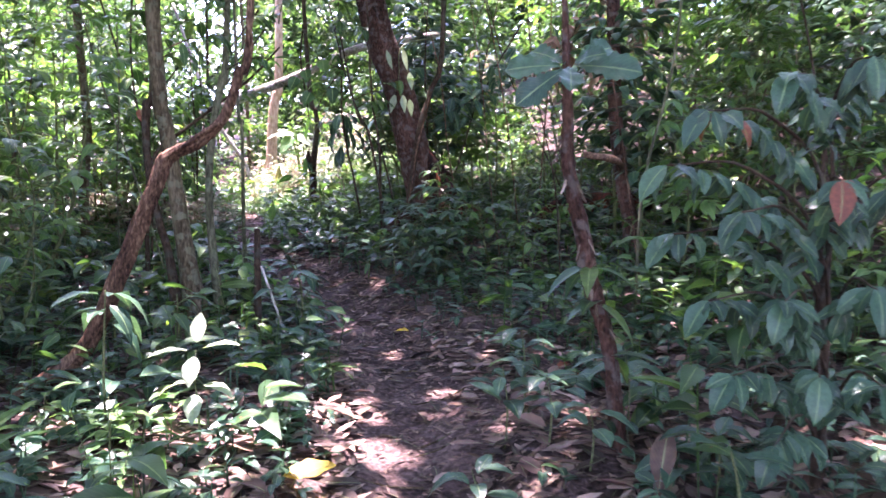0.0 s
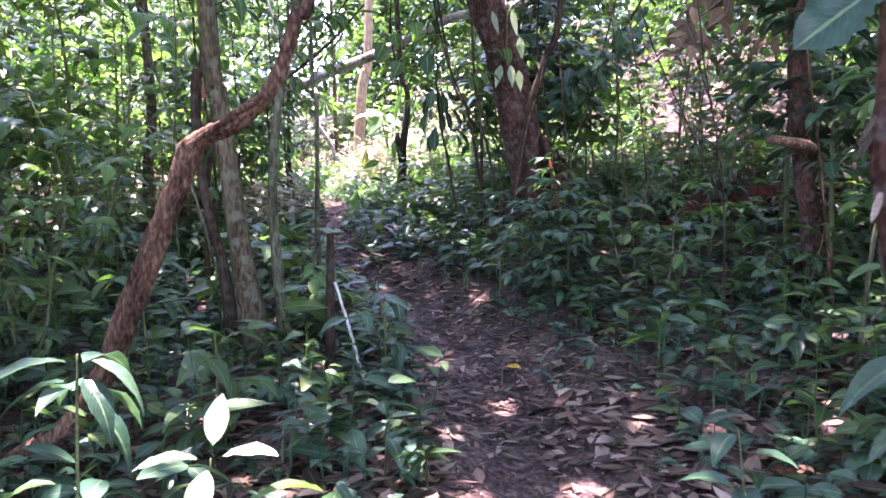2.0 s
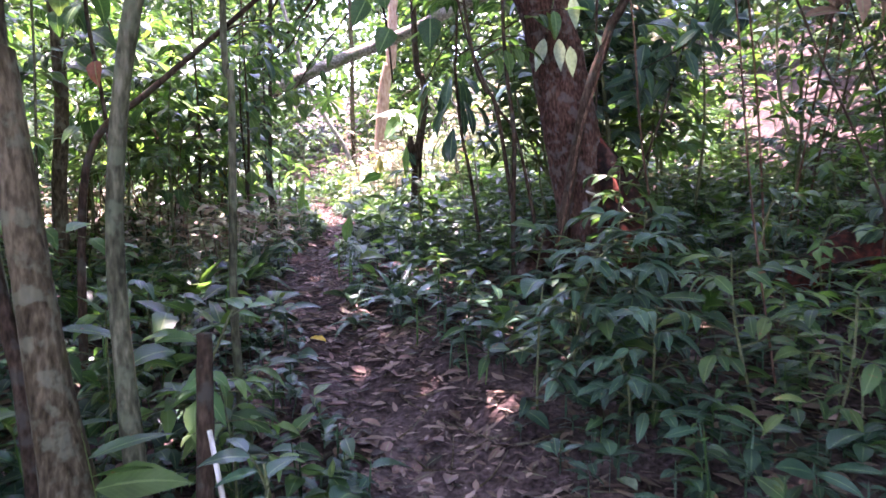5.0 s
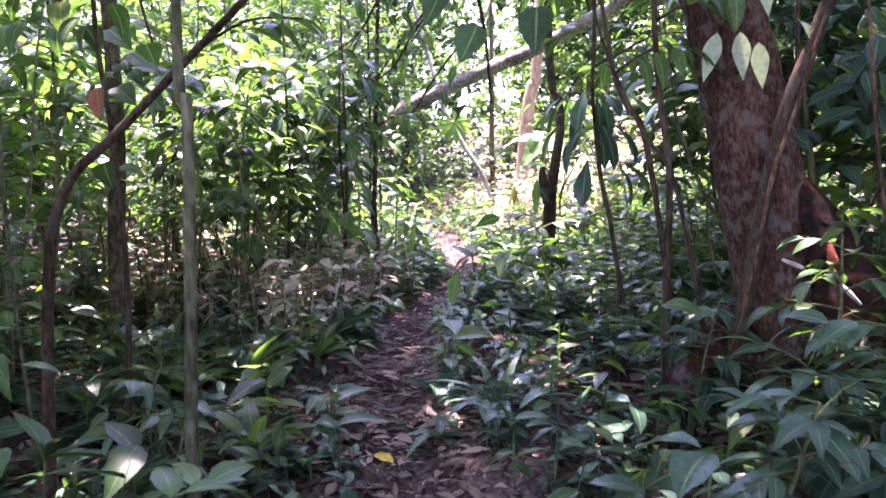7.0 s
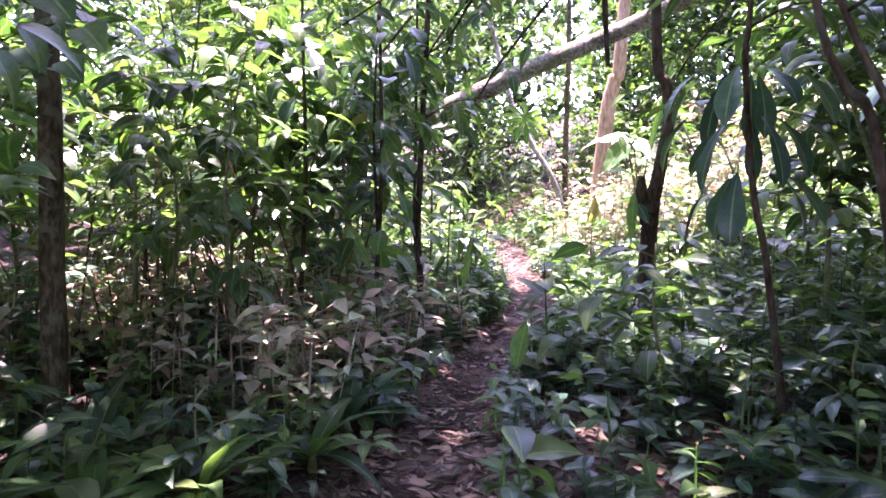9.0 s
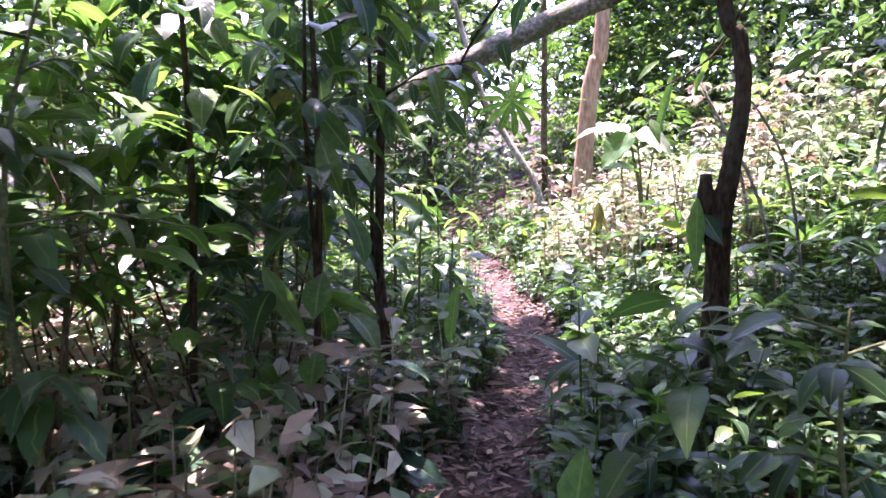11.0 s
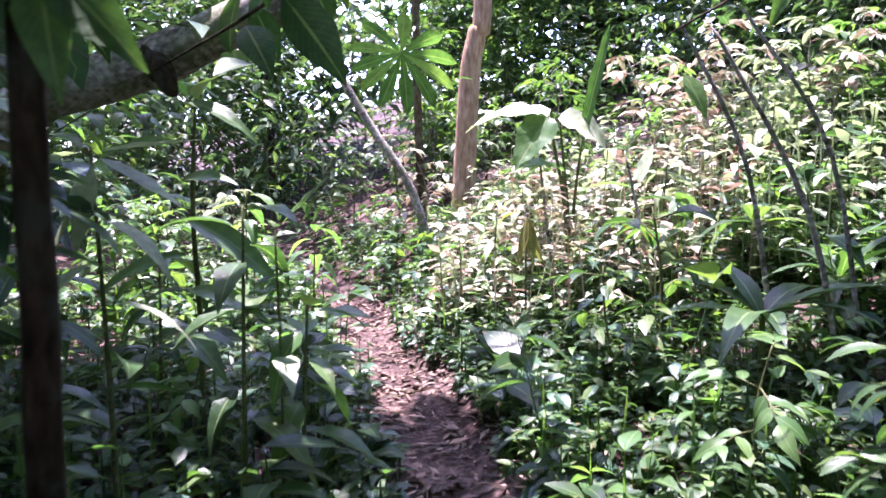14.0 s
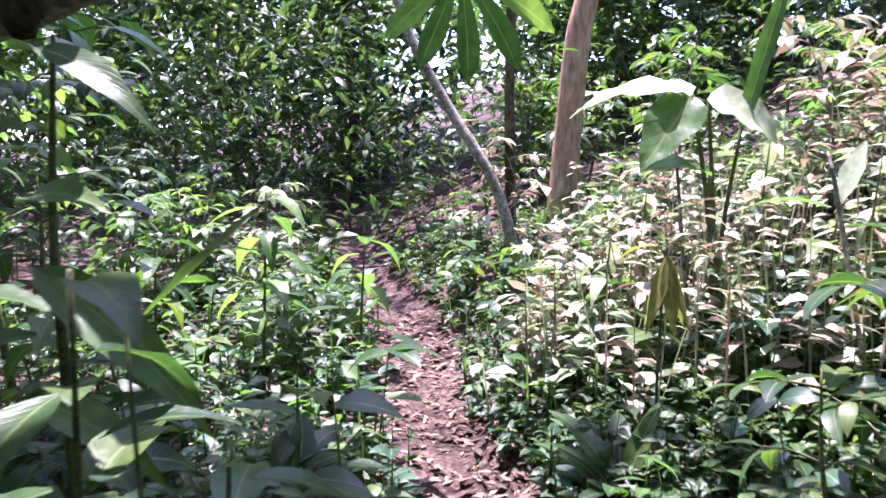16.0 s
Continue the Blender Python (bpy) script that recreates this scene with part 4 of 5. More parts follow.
for z0, n0 in ((1.12, 5), (0.95, 5), (0.7, 4)):
    for k in range(n0):
        a = k * 2.4 + z0
        leaf_part(rst, np.subtract((np.interp(z0, [0.64, 1.06], [0.79, 0.685]), 3.2, z0), rst_at), turned(a, rw.uniform(-0.5, 0.4)), (0, 0, 1), rw.uniform(0.18, 0.3), 0.09, LEAF_BLUE if k % 2 else LEAF, "lance", 0.5)

rtr, rtr_at = grown("red_brown_tree", [(1.98, 7.25, 0.7), (1.9, 7.25, 1.2), (1.84, 7.25, 1.45), (1.77, 7.25, 2.07), (1.74, 7.25, 2.8), (1.7, 7.25, 6)], [0.09, 0.075, 0.07, 0.07, 0.068, 0.05], BARK_RED, "slim red-brown tree with a snapped side branch", n=4, flare=0.25)
part("broken_branch", joined("broken_branch", [limb([(1.84, 7.22, 1.6), (1.68, 6.7, 1.66), (1.52, 6.3, 1.7), (1.24, 6.2, 1.74)], [0.02, 0.026, 0.034, 0.03], rtr_at, sides=8, rough=0.12)]), LIANA, rtr, "snapped side branch with pale end")

stb, stb_at = trunk_thing("stub_tree", [(-2.2, 12.2, 1.0), (-2.18, 12.2, 1.5), (-2.17, 12.2, 1.85), (-2.13, 12.2, 2.1), (-2.08, 12.2, 2.48), (-2.1, 12.2, 2.75), (-2.2, 12.2, 3.3), (-2.3, 12.2, 7)], [0.07, 0.06, 0.058, 0.048, 0.039, 0.038, 0.036, 0.028], BARK_DARK, "dark tree with a broken stub and hanging leaf", flare=0.15, rough=0.1)
part("stub", joined("stub", [limb([(-2.19, 12.18, 1.75), (-2.235, 12.17, 1.95), (-2.245, 12.17, 2.1)], [0.05, 0.045, 0.025], stb_at, sides=8, rough=0.2)]), BARK_DARK, stb, "broken stub of a second trunk")
leaf_part(stb, np.subtract((-2.27, 12.07, 1.98), stb_at), (0.0, -0.1, -1), (-0.4, -1, 0), 0.4, 0.1, LEAF_FRESH, "lance", 0.05, ripple=0.04, label="long hanging blue-green leaf")
leaf_part(stb, np.subtract((-2.24, 12.06, 1.9), stb_at), (0.5, -0.1, -0.8), (-0.1, -1, 0), 0.18, 0.09, LEAF_BLUE, "lance", 0.1)


# ---- single plants beside the path ----
rh = np.random.RandomState(101)


def on_ground(x, y, dz=0.0):
    return (x, y, ground_z(x, y) + dz)


def rosette(x, y, n, length, width, mat, label, form="strap", tilt=(0.3, 1.1), droop=(0.3, 0.8), name="rosette_plant", lift=0.0, turn=0.0, category="plant", ripple=0.0):
    """Leaves that all rise from one foot."""
    ob = thing(name, on_ground(x, y), label, category)
    part("root_stock", joined("root_stock", [tube([(0, 0, -0.06), (0, 0, 0.02), (0, 0, 0.05 + lift)], [0.02, 0.022, 0.012], sides=7, per=2)]), STEM, ob)
    for k in range(n):
        a = turn + k * 2.39996 + rh.uniform(-0.2, 0.2)
        ln = length * rh.uniform(0.7, 1.1)
        leaf_part(ob, (0.012 * math.cos(a), 0.012 * math.sin(a), 0.03 + lift), turned(a, rh.uniform(*tilt)), (0, 0, 1), ln, width * ln / length, mat, form, rh.uniform(*droop), 0.25, ripple)
    return ob


def stalked(x, y, line, radius, specs, mat, label, name="seedling", stem_mat=None, category="plant"):
    """A stem through line (offsets from its foot) with leaves: specs of (share of the stem, angle, tilt, length, width, form, droop[, material])."""
    ob = thing(name, on_ground(x, y), label, category)
    pts = [np.array((0, 0, -0.05)), *[np.array(p, float) for p in line]]
    part("stem", joined("stem", [tube(pts, [radius * (1 - 0.6 * k / (len(pts) - 1)) for k in range(len(pts))], sides=7, per=5, seed=3)]), stem_mat or STEM, ob)
    for f, a, tl, ln, w, form, dr, *other in specs:
        g = f * (len(pts) - 1)
        j = min(int(g), len(pts) - 2)
        o = pts[j] * (1 - g + j) + pts[j + 1] * (g - j)
        d = turned(a, tl)
        side = Vector((-math.sin(a), math.cos(a), 0))
        up = (0, 0, 1) if abs(tl) < 1.1 else (-math.cos(a), -math.sin(a), 0.3)
        pet = Vector(o) + d * 0.04
        leaf_part(ob, pet, d, up, ln, w, (other or [mat])[0], form, dr, 0.2, 0.03)
    return ob


def ladder(n, f0, f1, size, aspect, form, droop=(0.2, 0.6), tilt=(-0.2, 0.5), a0=0.0):
    """Leaves that climb a stem in a spiral."""
    out = []
    for k in range(n):
        ln = rh.uniform(*size)
        out.append((f0 + (f1 - f0) * (k + 0.5) / n, a0 + 2.4 * k + rh.uniform(-0.3, 0.3), rh.uniform(*tilt), ln, ln * aspect, form, rh.uniform(*droop)))
    return out


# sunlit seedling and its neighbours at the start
# pale leaf colour adds to the sun that falls through the gap here
stalked(-1.2, 3.36, [(0.0, 0, 0.2), (-0.01, 0, 0.36), (0.0, 0, 0.5)], 0.006, [(1.0, -2.8, 0.1, 0.19, 0.095, "oval", 0.2), (1.0, -0.1, 0.3, 0.19, 0.095, "oval", 0.2), (1.0, -1.5, -0.6, 0.17, 0.085, "oval", 0.2), (1.0, 1.6, 1.0, 0.16, 0.08, "oval", 0.1), (0.6, -0.3, 0.1, 0.18, 0.09, "oval", 0.3), (0.62, 3.0, 0.0, 0.17, 0.09, "oval", 0.3), (0.55, -1.4, -0.3, 0.17, 0.085, "oval", 0.3)], LEAF_PALE, "seedling with whorled leaves beside the path, coloured pale as if sunlit")
for x, y, n in ((-1.5, 3.4, 10), (-1.62, 3.3, 9), (-1.58, 3.2, 9), (-1.75, 3.45, 8), (-2.05, 3.5, 9), (-1.4, 3.5, 8)):
    stalked(x, y, [(0.01, 0, 0.1), (0.02, 0.01, 0.22)], 0.005, ladder(n, 0.4, 1.0, (0.09, 0.15), 0.5, "oval", tilt=(0, 0.6)), LEAF_FRESH, "low bright green seedling in a patch of sun")
stalked(-1.7, 3.45, [(0.0, 0, 0.3), (0.03, -0.02, 0.6), (0.05, -0.03, 0.78)], 0.008, ladder(9, 0.7, 1.0, (0.2, 0.3), 0.32, "lance", (0.3, 0.7), (-0.5, 0.5)), LEAF_BLUE, "dark green seedling with long pointed glossy leaves")
fern = thing("fern", on_ground(-1.3, 2.62), "small green fern with paired leaflets", "fern")
for k in range(3):
    a = (1.9, 0.4, 3.4)[k]
    for i in range(9):
        f = i / 9
        o = Vector((math.cos(a) * 0.12 * f, math.sin(a) * 0.12 * f, 0.06 + 0.42 * f))
        for sgn in (-1, 1):
            leaf_part(fern, o, turned(a + sgn * 1.5, 0.1), (0, 0, 1), 0.11 * (1.1 - f), 0.03, LEAF_FRESH, "lance", 0.2)
    part("stem", joined("stem", [tube([(0, 0, 0), (math.cos(a) * 0.06, math.sin(a) * 0.06, 0.25), (math.cos(a) * 0.12, math.sin(a) * 0.12, 0.5)], [0.004, 0.003, 0.002], sides=5)]), STEM, fern)
for x, y in ((-2.1, 3.0), (-2.25, 3.35), (-1.95, 2.8)):
    rosette(x, y, 8, 0.26, 0.1, LEAF_FRESH, "broad green leaves rising from the ground", "lance", (0.2, 0.9))
yl = leaf_part(None, on_ground(-0.72, 3.02, 0.05), (1, 0.3, 0.1), (-0.1, -0.4, 1), 0.24, 0.12, LEAF_YELLOW, "oval", 0.0, 0.25, 0.05, "large yellow fallen leaf lying on the soil", "fallen_leaf")
tagged(yl, category="leaf")
for x, y, mt in ((-0.42, 6.2, LEAF_YELLOW), (-0.13, 6.78, LEAF_PALE), (-1.98, 8.35, LEAF_YELLOW), (0.75, 4.6, LEAF_RED), (0.9, 4.45, LEAF_RED), (-3.3, 12.7, LEAF_PALE), (-1.35, 4.5, LEAF_RED), (0.55, 5.0, LEAF_STRAW)):
    tagged(leaf_part(None, on_ground(x, y, 0.03), turned(rh.uniform(0, 6), 0.1), (0.1, -0.2, 1), rh.uniform(0.11, 0.17), 0.07, mt, "oval", 0.0, 0.5, 0.05, "curled fallen leaf lying on the path", "fallen_leaf"), category="leaf")

# right of the start: broad seedlings, the drooping shrub with russet leaves
for x, y, n, h in ((0.3, 3.45, 9, 0.42), (0.5, 3.3, 8, 0.35), (0.12, 2.95, 6, 0.2), (0.42, 3.7, 8, 0.5), (0.9, 3.4, 8, 0.45), (1.1, 2.75, 6, 0.3), (0.65, 3.05, 7, 0.3)):
    stalked(x, y, [(0.02, 0, h * 0.5), (0.0, 0.02, h)], 0.006, ladder(n, 0.45, 1.0, (0.12, 0.2), 0.52, "oval", tilt=(-0.1, 0.6)), LEAF_BLUE, "broad-leaved dark green seedling on leaf litter")
russet = thing("drooping_shrub", on_ground(1.5, 2.75), "drooping shrub with large blue-grey and russet leaves", "shrub")
at0 = np.array(russet.matrix_basis.translation)
for k, (ex, ey, ez) in enumerate(((0.78, 2.4, 1.66), (0.9, 2.35, 1.84), (1.15, 2.3, 1.95), (1.42, 2.3, 2.0), (0.82, 2.45, 1.42), (1.0, 2.3, 1.5), (1.3, 2.25, 1.6), (1.6, 2.3, 1.6), (0.95, 2.45, 1.18), (1.15, 2.3, 1.2), (1.4, 2.2, 1.25), (1.02, 2.4, 0.92), (1.25, 2.25, 0.95), (1.5, 2.3, 0.9), (1.15, 2.35, 0.68))):
    o = np.array((1.5 + 0.02 * (k % 3), 2.75, max(0.35, ez - 0.45)))
    e = np.array((ex, ey, ez - 0.1))
    part("branch", joined("branch", [tube([np.array((0, 0, -0.05)), o - at0, (o + e) / 2 - at0 + [0, 0, 0.16], e - at0], [0.012, 0.008, 0.006, 0.003], sides=6)]), BARK_DARK, russet)
    for i in range(21):
        f = 0.22 + 0.78 * i / 20
        q = o * (1 - f) + e * f + [0, 0, 0.34 * f * (1 - f)]
        a = math.atan2(e[1] - o[1], e[0] - o[0]) + (1.2 if i % 2 else -1.2) * (0 if i == 20 else 1) + rh.uniform(-0.5, 0.5)
        mt = LEAF_RED if (k, i) in ((1, 15), (1, 18), (5, 14), (6, 17)) else LEAF_BLUE
        leaf_part(russet, q - at0, turned(a, rh.uniform(-1.2, 0.1)), (rh.uniform(-0.5, 0.5), rh.uniform(-1.0, 0.2), 1), rh.uniform(0.085, 0.14), 0.055, mt, "oval", 0.4, 0.3, 0.05)
    leaf_part(russet, e - at0, (e[0] - o[0], e[1] - o[1], -0.5), (0, -0.5, 1), 0.16, 0.08, LEAF_RED if k == 6 else LEAF_BLUE, "oval", 0.4, 0.2, 0.03)
stalked(0.98, 2.22, [(0, 0, 0.25), (-0.04, -0.02, 0.42)], 0.007, [(1, -2.6, 0.5, 0.17, 0.11, "oval", 0.2), (0.9, -0.4, 0.3, 0.15, 0.09, "oval", 0.3), (0.7, 1.6, 0.2, 0.13, 0.08, "oval", 0.3)], LEAF_BLUE, "seedling with one broad rounded leaf")
curled = leaf_part(None, (0.86, 2.72, ground_z(0.86, 2.72) + 0.02), (0.1, 0.05, 1), (-0.5, -1, 0), 0.3, 0.13, LEAF_DEAD, "drop", 0.4, 0.5, 0.1, "large dry curled brown leaf standing on the ground", "dead_leaf")
tagged(curled, category="leaf")

# middle stretch
rosette(-1.58, 8.8, 28, 0.42, 0.07, LEAF_BLUE, "strap-leaved green plant beside the path", tilt=(0.25, 1.1))
rosette(-1.85, 8.6, 9, 0.25, 0.06, LEAF_BLUE, "small strap-leaved plant beside the path", tilt=(0.2, 0.9))
stalked(-2.46, 10.3, [(0, 0, 0.12), (0.0, 0, 0.22)], 0.008, [(1, 1.2, 1.3, 0.26, 0.12, "oval", 0.05, LEAF_FRESH), (0.8, -0.6, 0.4, 0.2, 0.09, "oval", 0.4), (0.7, 2.6, 0.2, 0.22, 0.09, "oval", 0.4), (0.6, 4.2, 0.2, 0.2, 0.08, "oval", 0.4)], LEAF_BLUE, "seedling with one upright fresh green leaf")
stalked(-2.72, 9.26, [(0, 0, 0.1), (0, 0, 0.2)], 0.006, [(1, k * 1.05, 0.25, 0.15, 0.05, "lance", 0.3) for k in range(6)], LEAF_FRESH, "star-shaped whorl of narrow green leaves")
for x, y, n in ((-2.95, 9.2, 9), (-3.15, 8.75, 10), (-3.4, 8.45, 10), (-3.75, 8.7, 9), (-3.05, 9.6, 8), (-3.6, 8.05, 9), (-2.55, 8.0, 6)):
    rosette(x, y, n, 0.46, 0.14, (LEAF, LEAF_FRESH, LEAF_BLUE)[n % 3], "broad glossy leaves of a ginger clump", "lance", (0.4, 1.25), (0.3, 0.7), name="ginger_clump", lift=0.04, ripple=0.03)
mass = sprig(rh, 0.75, 18, 8, (0.11, 0.19), 0.34, "lance", LEAF_BLUE, on_ground(-0.33, 7.5), 0.15, 0.55, "dense bushy plant with narrow blue-green leaves")
sprig(rh, 0.6, 14, 7, (0.11, 0.18), 0.36, "lance", LEAF_BLUE, on_ground(0.05, 7.15), 0.15, 0.5, "dense bushy plant with narrow blue-green leaves")
sprig(rh, 0.55, 12, 7, (0.11, 0.18), 0.36, "lance", LEAF_BLUE, on_ground(-0.6, 8.95), 0.15, 0.5, "dense bushy plant with narrow blue-green leaves")
sprig(rh, 0.85, 18, 8, (0.13, 0.22), 0.36, "lance", LEAF_BLUE, on_ground(0.0, 7.75), 0.15, 0.55, "dense bushy plant with narrow blue-green leaves")
stalked(-0.5, 7.35, [(0, 0, 0.35), (0.02, -0.03, 0.7)], 0.008, [(1, -1.9, 0.1, 0.2, 0.13, "oval", 0.3), (1, 2.7, 0.1, 0.22, 0.12, "oval", 0.3)], LEAF_BLUE, "seedling with two large rounded leaves")
hang = thing("hanging_leaf_spray", (-0.5, 8.95, 3.1), "spray of pale hanging leaves in front of the trunk", "foliage")
part("stem", joined("stem", [tube([(0.45, 0.3, 0.25), (0.05, 0, 0.1), (0.0, -0.02, -0.25), (-0.04, -0.02, -0.45)], [0.012, 0.008, 0.006, 0.003], sides=6)]), STEM, hang)
for x, z in ((-0.37, 2.90), (-0.56, 2.60), (-0.46, 2.59), (-0.38, 2.56), (-0.45, 3.15), (-0.65, 3.18)):
    leaf_part(hang, (x + 0.5, rh.uniform(-0.05, 0.05), z - 3.1 + rh.uniform(-0.05, 0.05)), (rh.uniform(-0.35, 0.35), -0.1, -1), (0, -1, 0.1), rh.uniform(0.22, 0.28), 0.075, LEAF_PALE, "lance", 0.05, 0.2)


def bare_stem(name, line, radius, mat, label, taper=0.6):
    return grown(name, line, [radius * (1 - (1 - taper) * k / (len(line) - 1)) for k in range(len(line))], mat, label, 4, low=1.6, category="young tree", sides=7, flare=0.05, per=5)


bare_stem("slender_tree", [(-0.75, 8.92, 0.6), (-0.76, 8.9, 1.42), (-0.76, 8.9, 1.97), (-0.84, 8.9, 2.67), (-0.9, 9, 4.5)], 0.020, BARK_DARK, "thin dark young tree beside the path")
bare_stem("slender_tree", [(-0.5, 9.1, 0.7), (-0.72, 8.98, 1.85), (-0.88, 8.95, 2.14), (-1.03, 8.95, 2.45), (-1.16, 8.95, 2.85), (-1.4, 9, 4.0)], 0.013, BARK_DARK, "thin leaning dark stem")
drop_tree, drop_at = bare_stem("drooping_tree", [(-1.12, 10.25, 0.9), (-1.25, 10.2, 1.64), (-1.33, 10.2, 2.01), (-1.39, 10.2, 2.58), (-1.38, 10.2, 2.85), (-1.4, 10.3, 4.5)], 0.018, BARK_DARK, "thin young tree with large dark drooping leaves")
for z0, n0 in ((2.5, 9), (2.3, 7), (2.05, 5)):
    for k in range(n0):
        a = k * 2.4 + z0 * 3
        leaf_part(drop_tree, np.subtract((-1.37, 10.2, z0), drop_at) + Vector(turned(a, 0.1)) * rh.uniform(0.04, 0.25), turned(a, rh.uniform(-0.9, -0.2)), (0, 0, 1), rh.uniform(0.26, 0.4), 0.11, LEAF_BLUE, "drop", 0.5, 0.2, 0.03)
bare_stem("slender_tree", [(-0.7, 9.45, 0.75), (-0.91, 9.3, 2.09), (-1.02, 9.3, 2.32), (-1.11, 9.3, 2.58), (-1.3, 9.4, 3.6)], 0.018, BARK_DARK, "thin leaning dark stem")
bare_stem("slender_tree", [(-3.05, 7.3, 0.55), (-3.0, 7.3, 1.46), (-2.88, 7.3, 1.88), (-2.6, 7.3, 2.09), (-2.32, 7.3, 2.29), (-1.9, 7.3, 2.6), (-1.6, 7.3, 2.9)], 0.025, BARK_DARK, "dark crooked young tree bending over the path", 0.4)
bare_stem("slender_tree", [(-4.55, 9.1, 0.8), (-4.53, 9.08, 1.5), (-4.4, 9.0, 2.2), (-4.42, 9.0, 3.0), (-4.5, 9, 5)], 0.065, BARK, "dark young tree on the bank", 0.7)
heart = thing("climbing_vine", (-1.29, 8.1, ground_z(-1.29, 8.1)), "vine hanging from above with round dark leaves", "vine")
hz = ground_z(-1.29, 8.1)
part("stem", joined("stem", [tube([(-0.27, 0.5, 2.29 - hz), (-0.3, 0.5, 2.6 - hz), (-0.33, 0.4, 3.0 - hz), (-0.2, 0.1, 3.6 - hz), (-0.1, 0, 5 - hz)], [0.007, 0.009, 0.01, 0.011, 0.012], sides=6)]), BARK_DARK, heart)
for x, z in ((-1.6, 2.72), (-1.3, 2.9), (-1.5, 2.8), (-1.45, 2.55), (-1.2, 2.6)):
    leaf_part(heart, (x + 1.29, 0, z - hz), (rh.uniform(-0.5, 0.5), -0.2, -1), (0, -1, 0.2), rh.uniform(0.14, 0.2), 0.14, LEAF, "heart", 0.1)
vines = thing("climbing_vine", on_ground(-3.25, 7.9), "dark vine with round green leaves and one red leaf", "vine")
vz = ground_z(-3.25, 7.9)
part("stem", joined("stem", [tube([(0, 0, -0.05), (0.05, 0, 0.8), (0, 0, 1.5), (-0.1, 0, 2.3), (0, 0, 3.5)], [0.016, 0.014, 0.013, 0.012, 0.01], sides=6)]), BARK_DARK, vines)
for k in range(26):
    z = rh.uniform(1.3, 2.6)
    a = k * 2.4
    leaf_part(vines, (math.cos(a) * 0.06 + rh.uniform(-0.35, 0.35), math.sin(a) * 0.1, z), turned(a, rh.uniform(-1.1, 0.1)), (0, -0.4, 1), rh.uniform(0.13, 0.2), 0.13, LEAF, "heart", 0.3)
leaf_part(vines, (0.02, -0.1, 2.36 - vz), (0.2, -0.3, -0.8), (0, -1, 0.2), 0.17, 0.1, LEAF_RED, "heart", 0.2, label="red withered leaf")
stalked(-2.35, 6.55, [(0, 0, 0.4), (0, 0, 0.82)], 0.007, [(1, -0.6, 0.0, 0.2, 0.15, "heart", 0.3), (1, 2.4, 0.2, 0.16, 0.12, "heart", 0.3), (0.9, -2.0, -0.3, 0.15, 0.12, "heart", 0.3)], LEAF_FRESH, "seedling with large lit rounded leaves")
big_leaf = thing("hanging_vine", (-3.72, 8.62, 2.9), "vine with very large dark hanging leaves", "vine")
part("stem", joined("stem", [tube([(-0.4, 0.1, 1.2), (-0.1, 0, 0.3), (0.05, 0, -0.2)], [0.014, 0.011, 0.006], sides=6)]), BARK_DARK, big_leaf)
for x, z, ln in ((-0.05, -0.25, 0.3), (0.16, -0.4, 0.24), (0.05, -0.52, 0.2), (-0.25, -0.1, 0.3), (-0.2, -0.45, 0.25)):
    leaf_part(big_leaf, (x - 0.06, 0, z + 0.06), (0.8, -0.3, -0.35), (-0.1, -0.6, 1), ln, ln * 0.6, LEAF, "heart", 0.2)

# dry stalks on the bank
for k in range(52):
    x, y, h = rh.uniform(-5.5, -3.85), rh.uniform(9.5, 11.2), rh.uniform(0.4, 1.4)
    lean = rh.uniform(-0.45, 0.3, 2) * h
    ob, at0 = trunk_thing("dry_stalk", [(x, y, 0), (x + lean[0] * 0.5, y + lean[1] * 0.5, ground_z(x, y) + h * 0.5), (x + lean[0], y + lean[1], ground_z(x, y) + h)], [0.007, 0.006, 0.003], (BARK_RED, LIANA, BARK_DARK)[k % 3], "thin dry red-brown stalk on the bank", "stalk", sides=5, flare=0.0, per=3, seed=k)
    ob["group"] = "dry stalks on the bank"

# second stretch: slim trunk with a shadow twin, big-leaved plants
bare_stem("slender_tree", [(-3.57, 11.3, 0.8), (-3.6, 11.3, 1.2), (-3.64, 11.3, 1.66), (-3.63, 11.3, 2.0), (-3.62, 11.3, 2.4), (-3.6, 11.4, 4.5)], 0.028, BARK_DARK, "slim dark young tree beside the path", 0.7)
bare_stem("slender_tree", [(-3.6, 11.4, 0.8), (-3.72, 11.4, 1.6), (-3.73, 11.4, 2.4), (-3.8, 11.5, 4)], 0.014, BARK_DARK, "thin dark stem beside the slim tree")
up_leaf = stalked(-3.46, 11.68, [(0, 0, 0.2), (0.01, 0, 0.4)], 0.009, [(1, 1.0, 1.4, 0.34, 0.14, "oval", 0.0, LEAF_FRESH), (0.7, -0.5, 0.6, 0.2, 0.08, "oval", 0.4), (0.6, 3.0, 0.4, 0.2, 0.08, "oval", 0.4)], LEAF, "seedling with one tall upright green leaf")
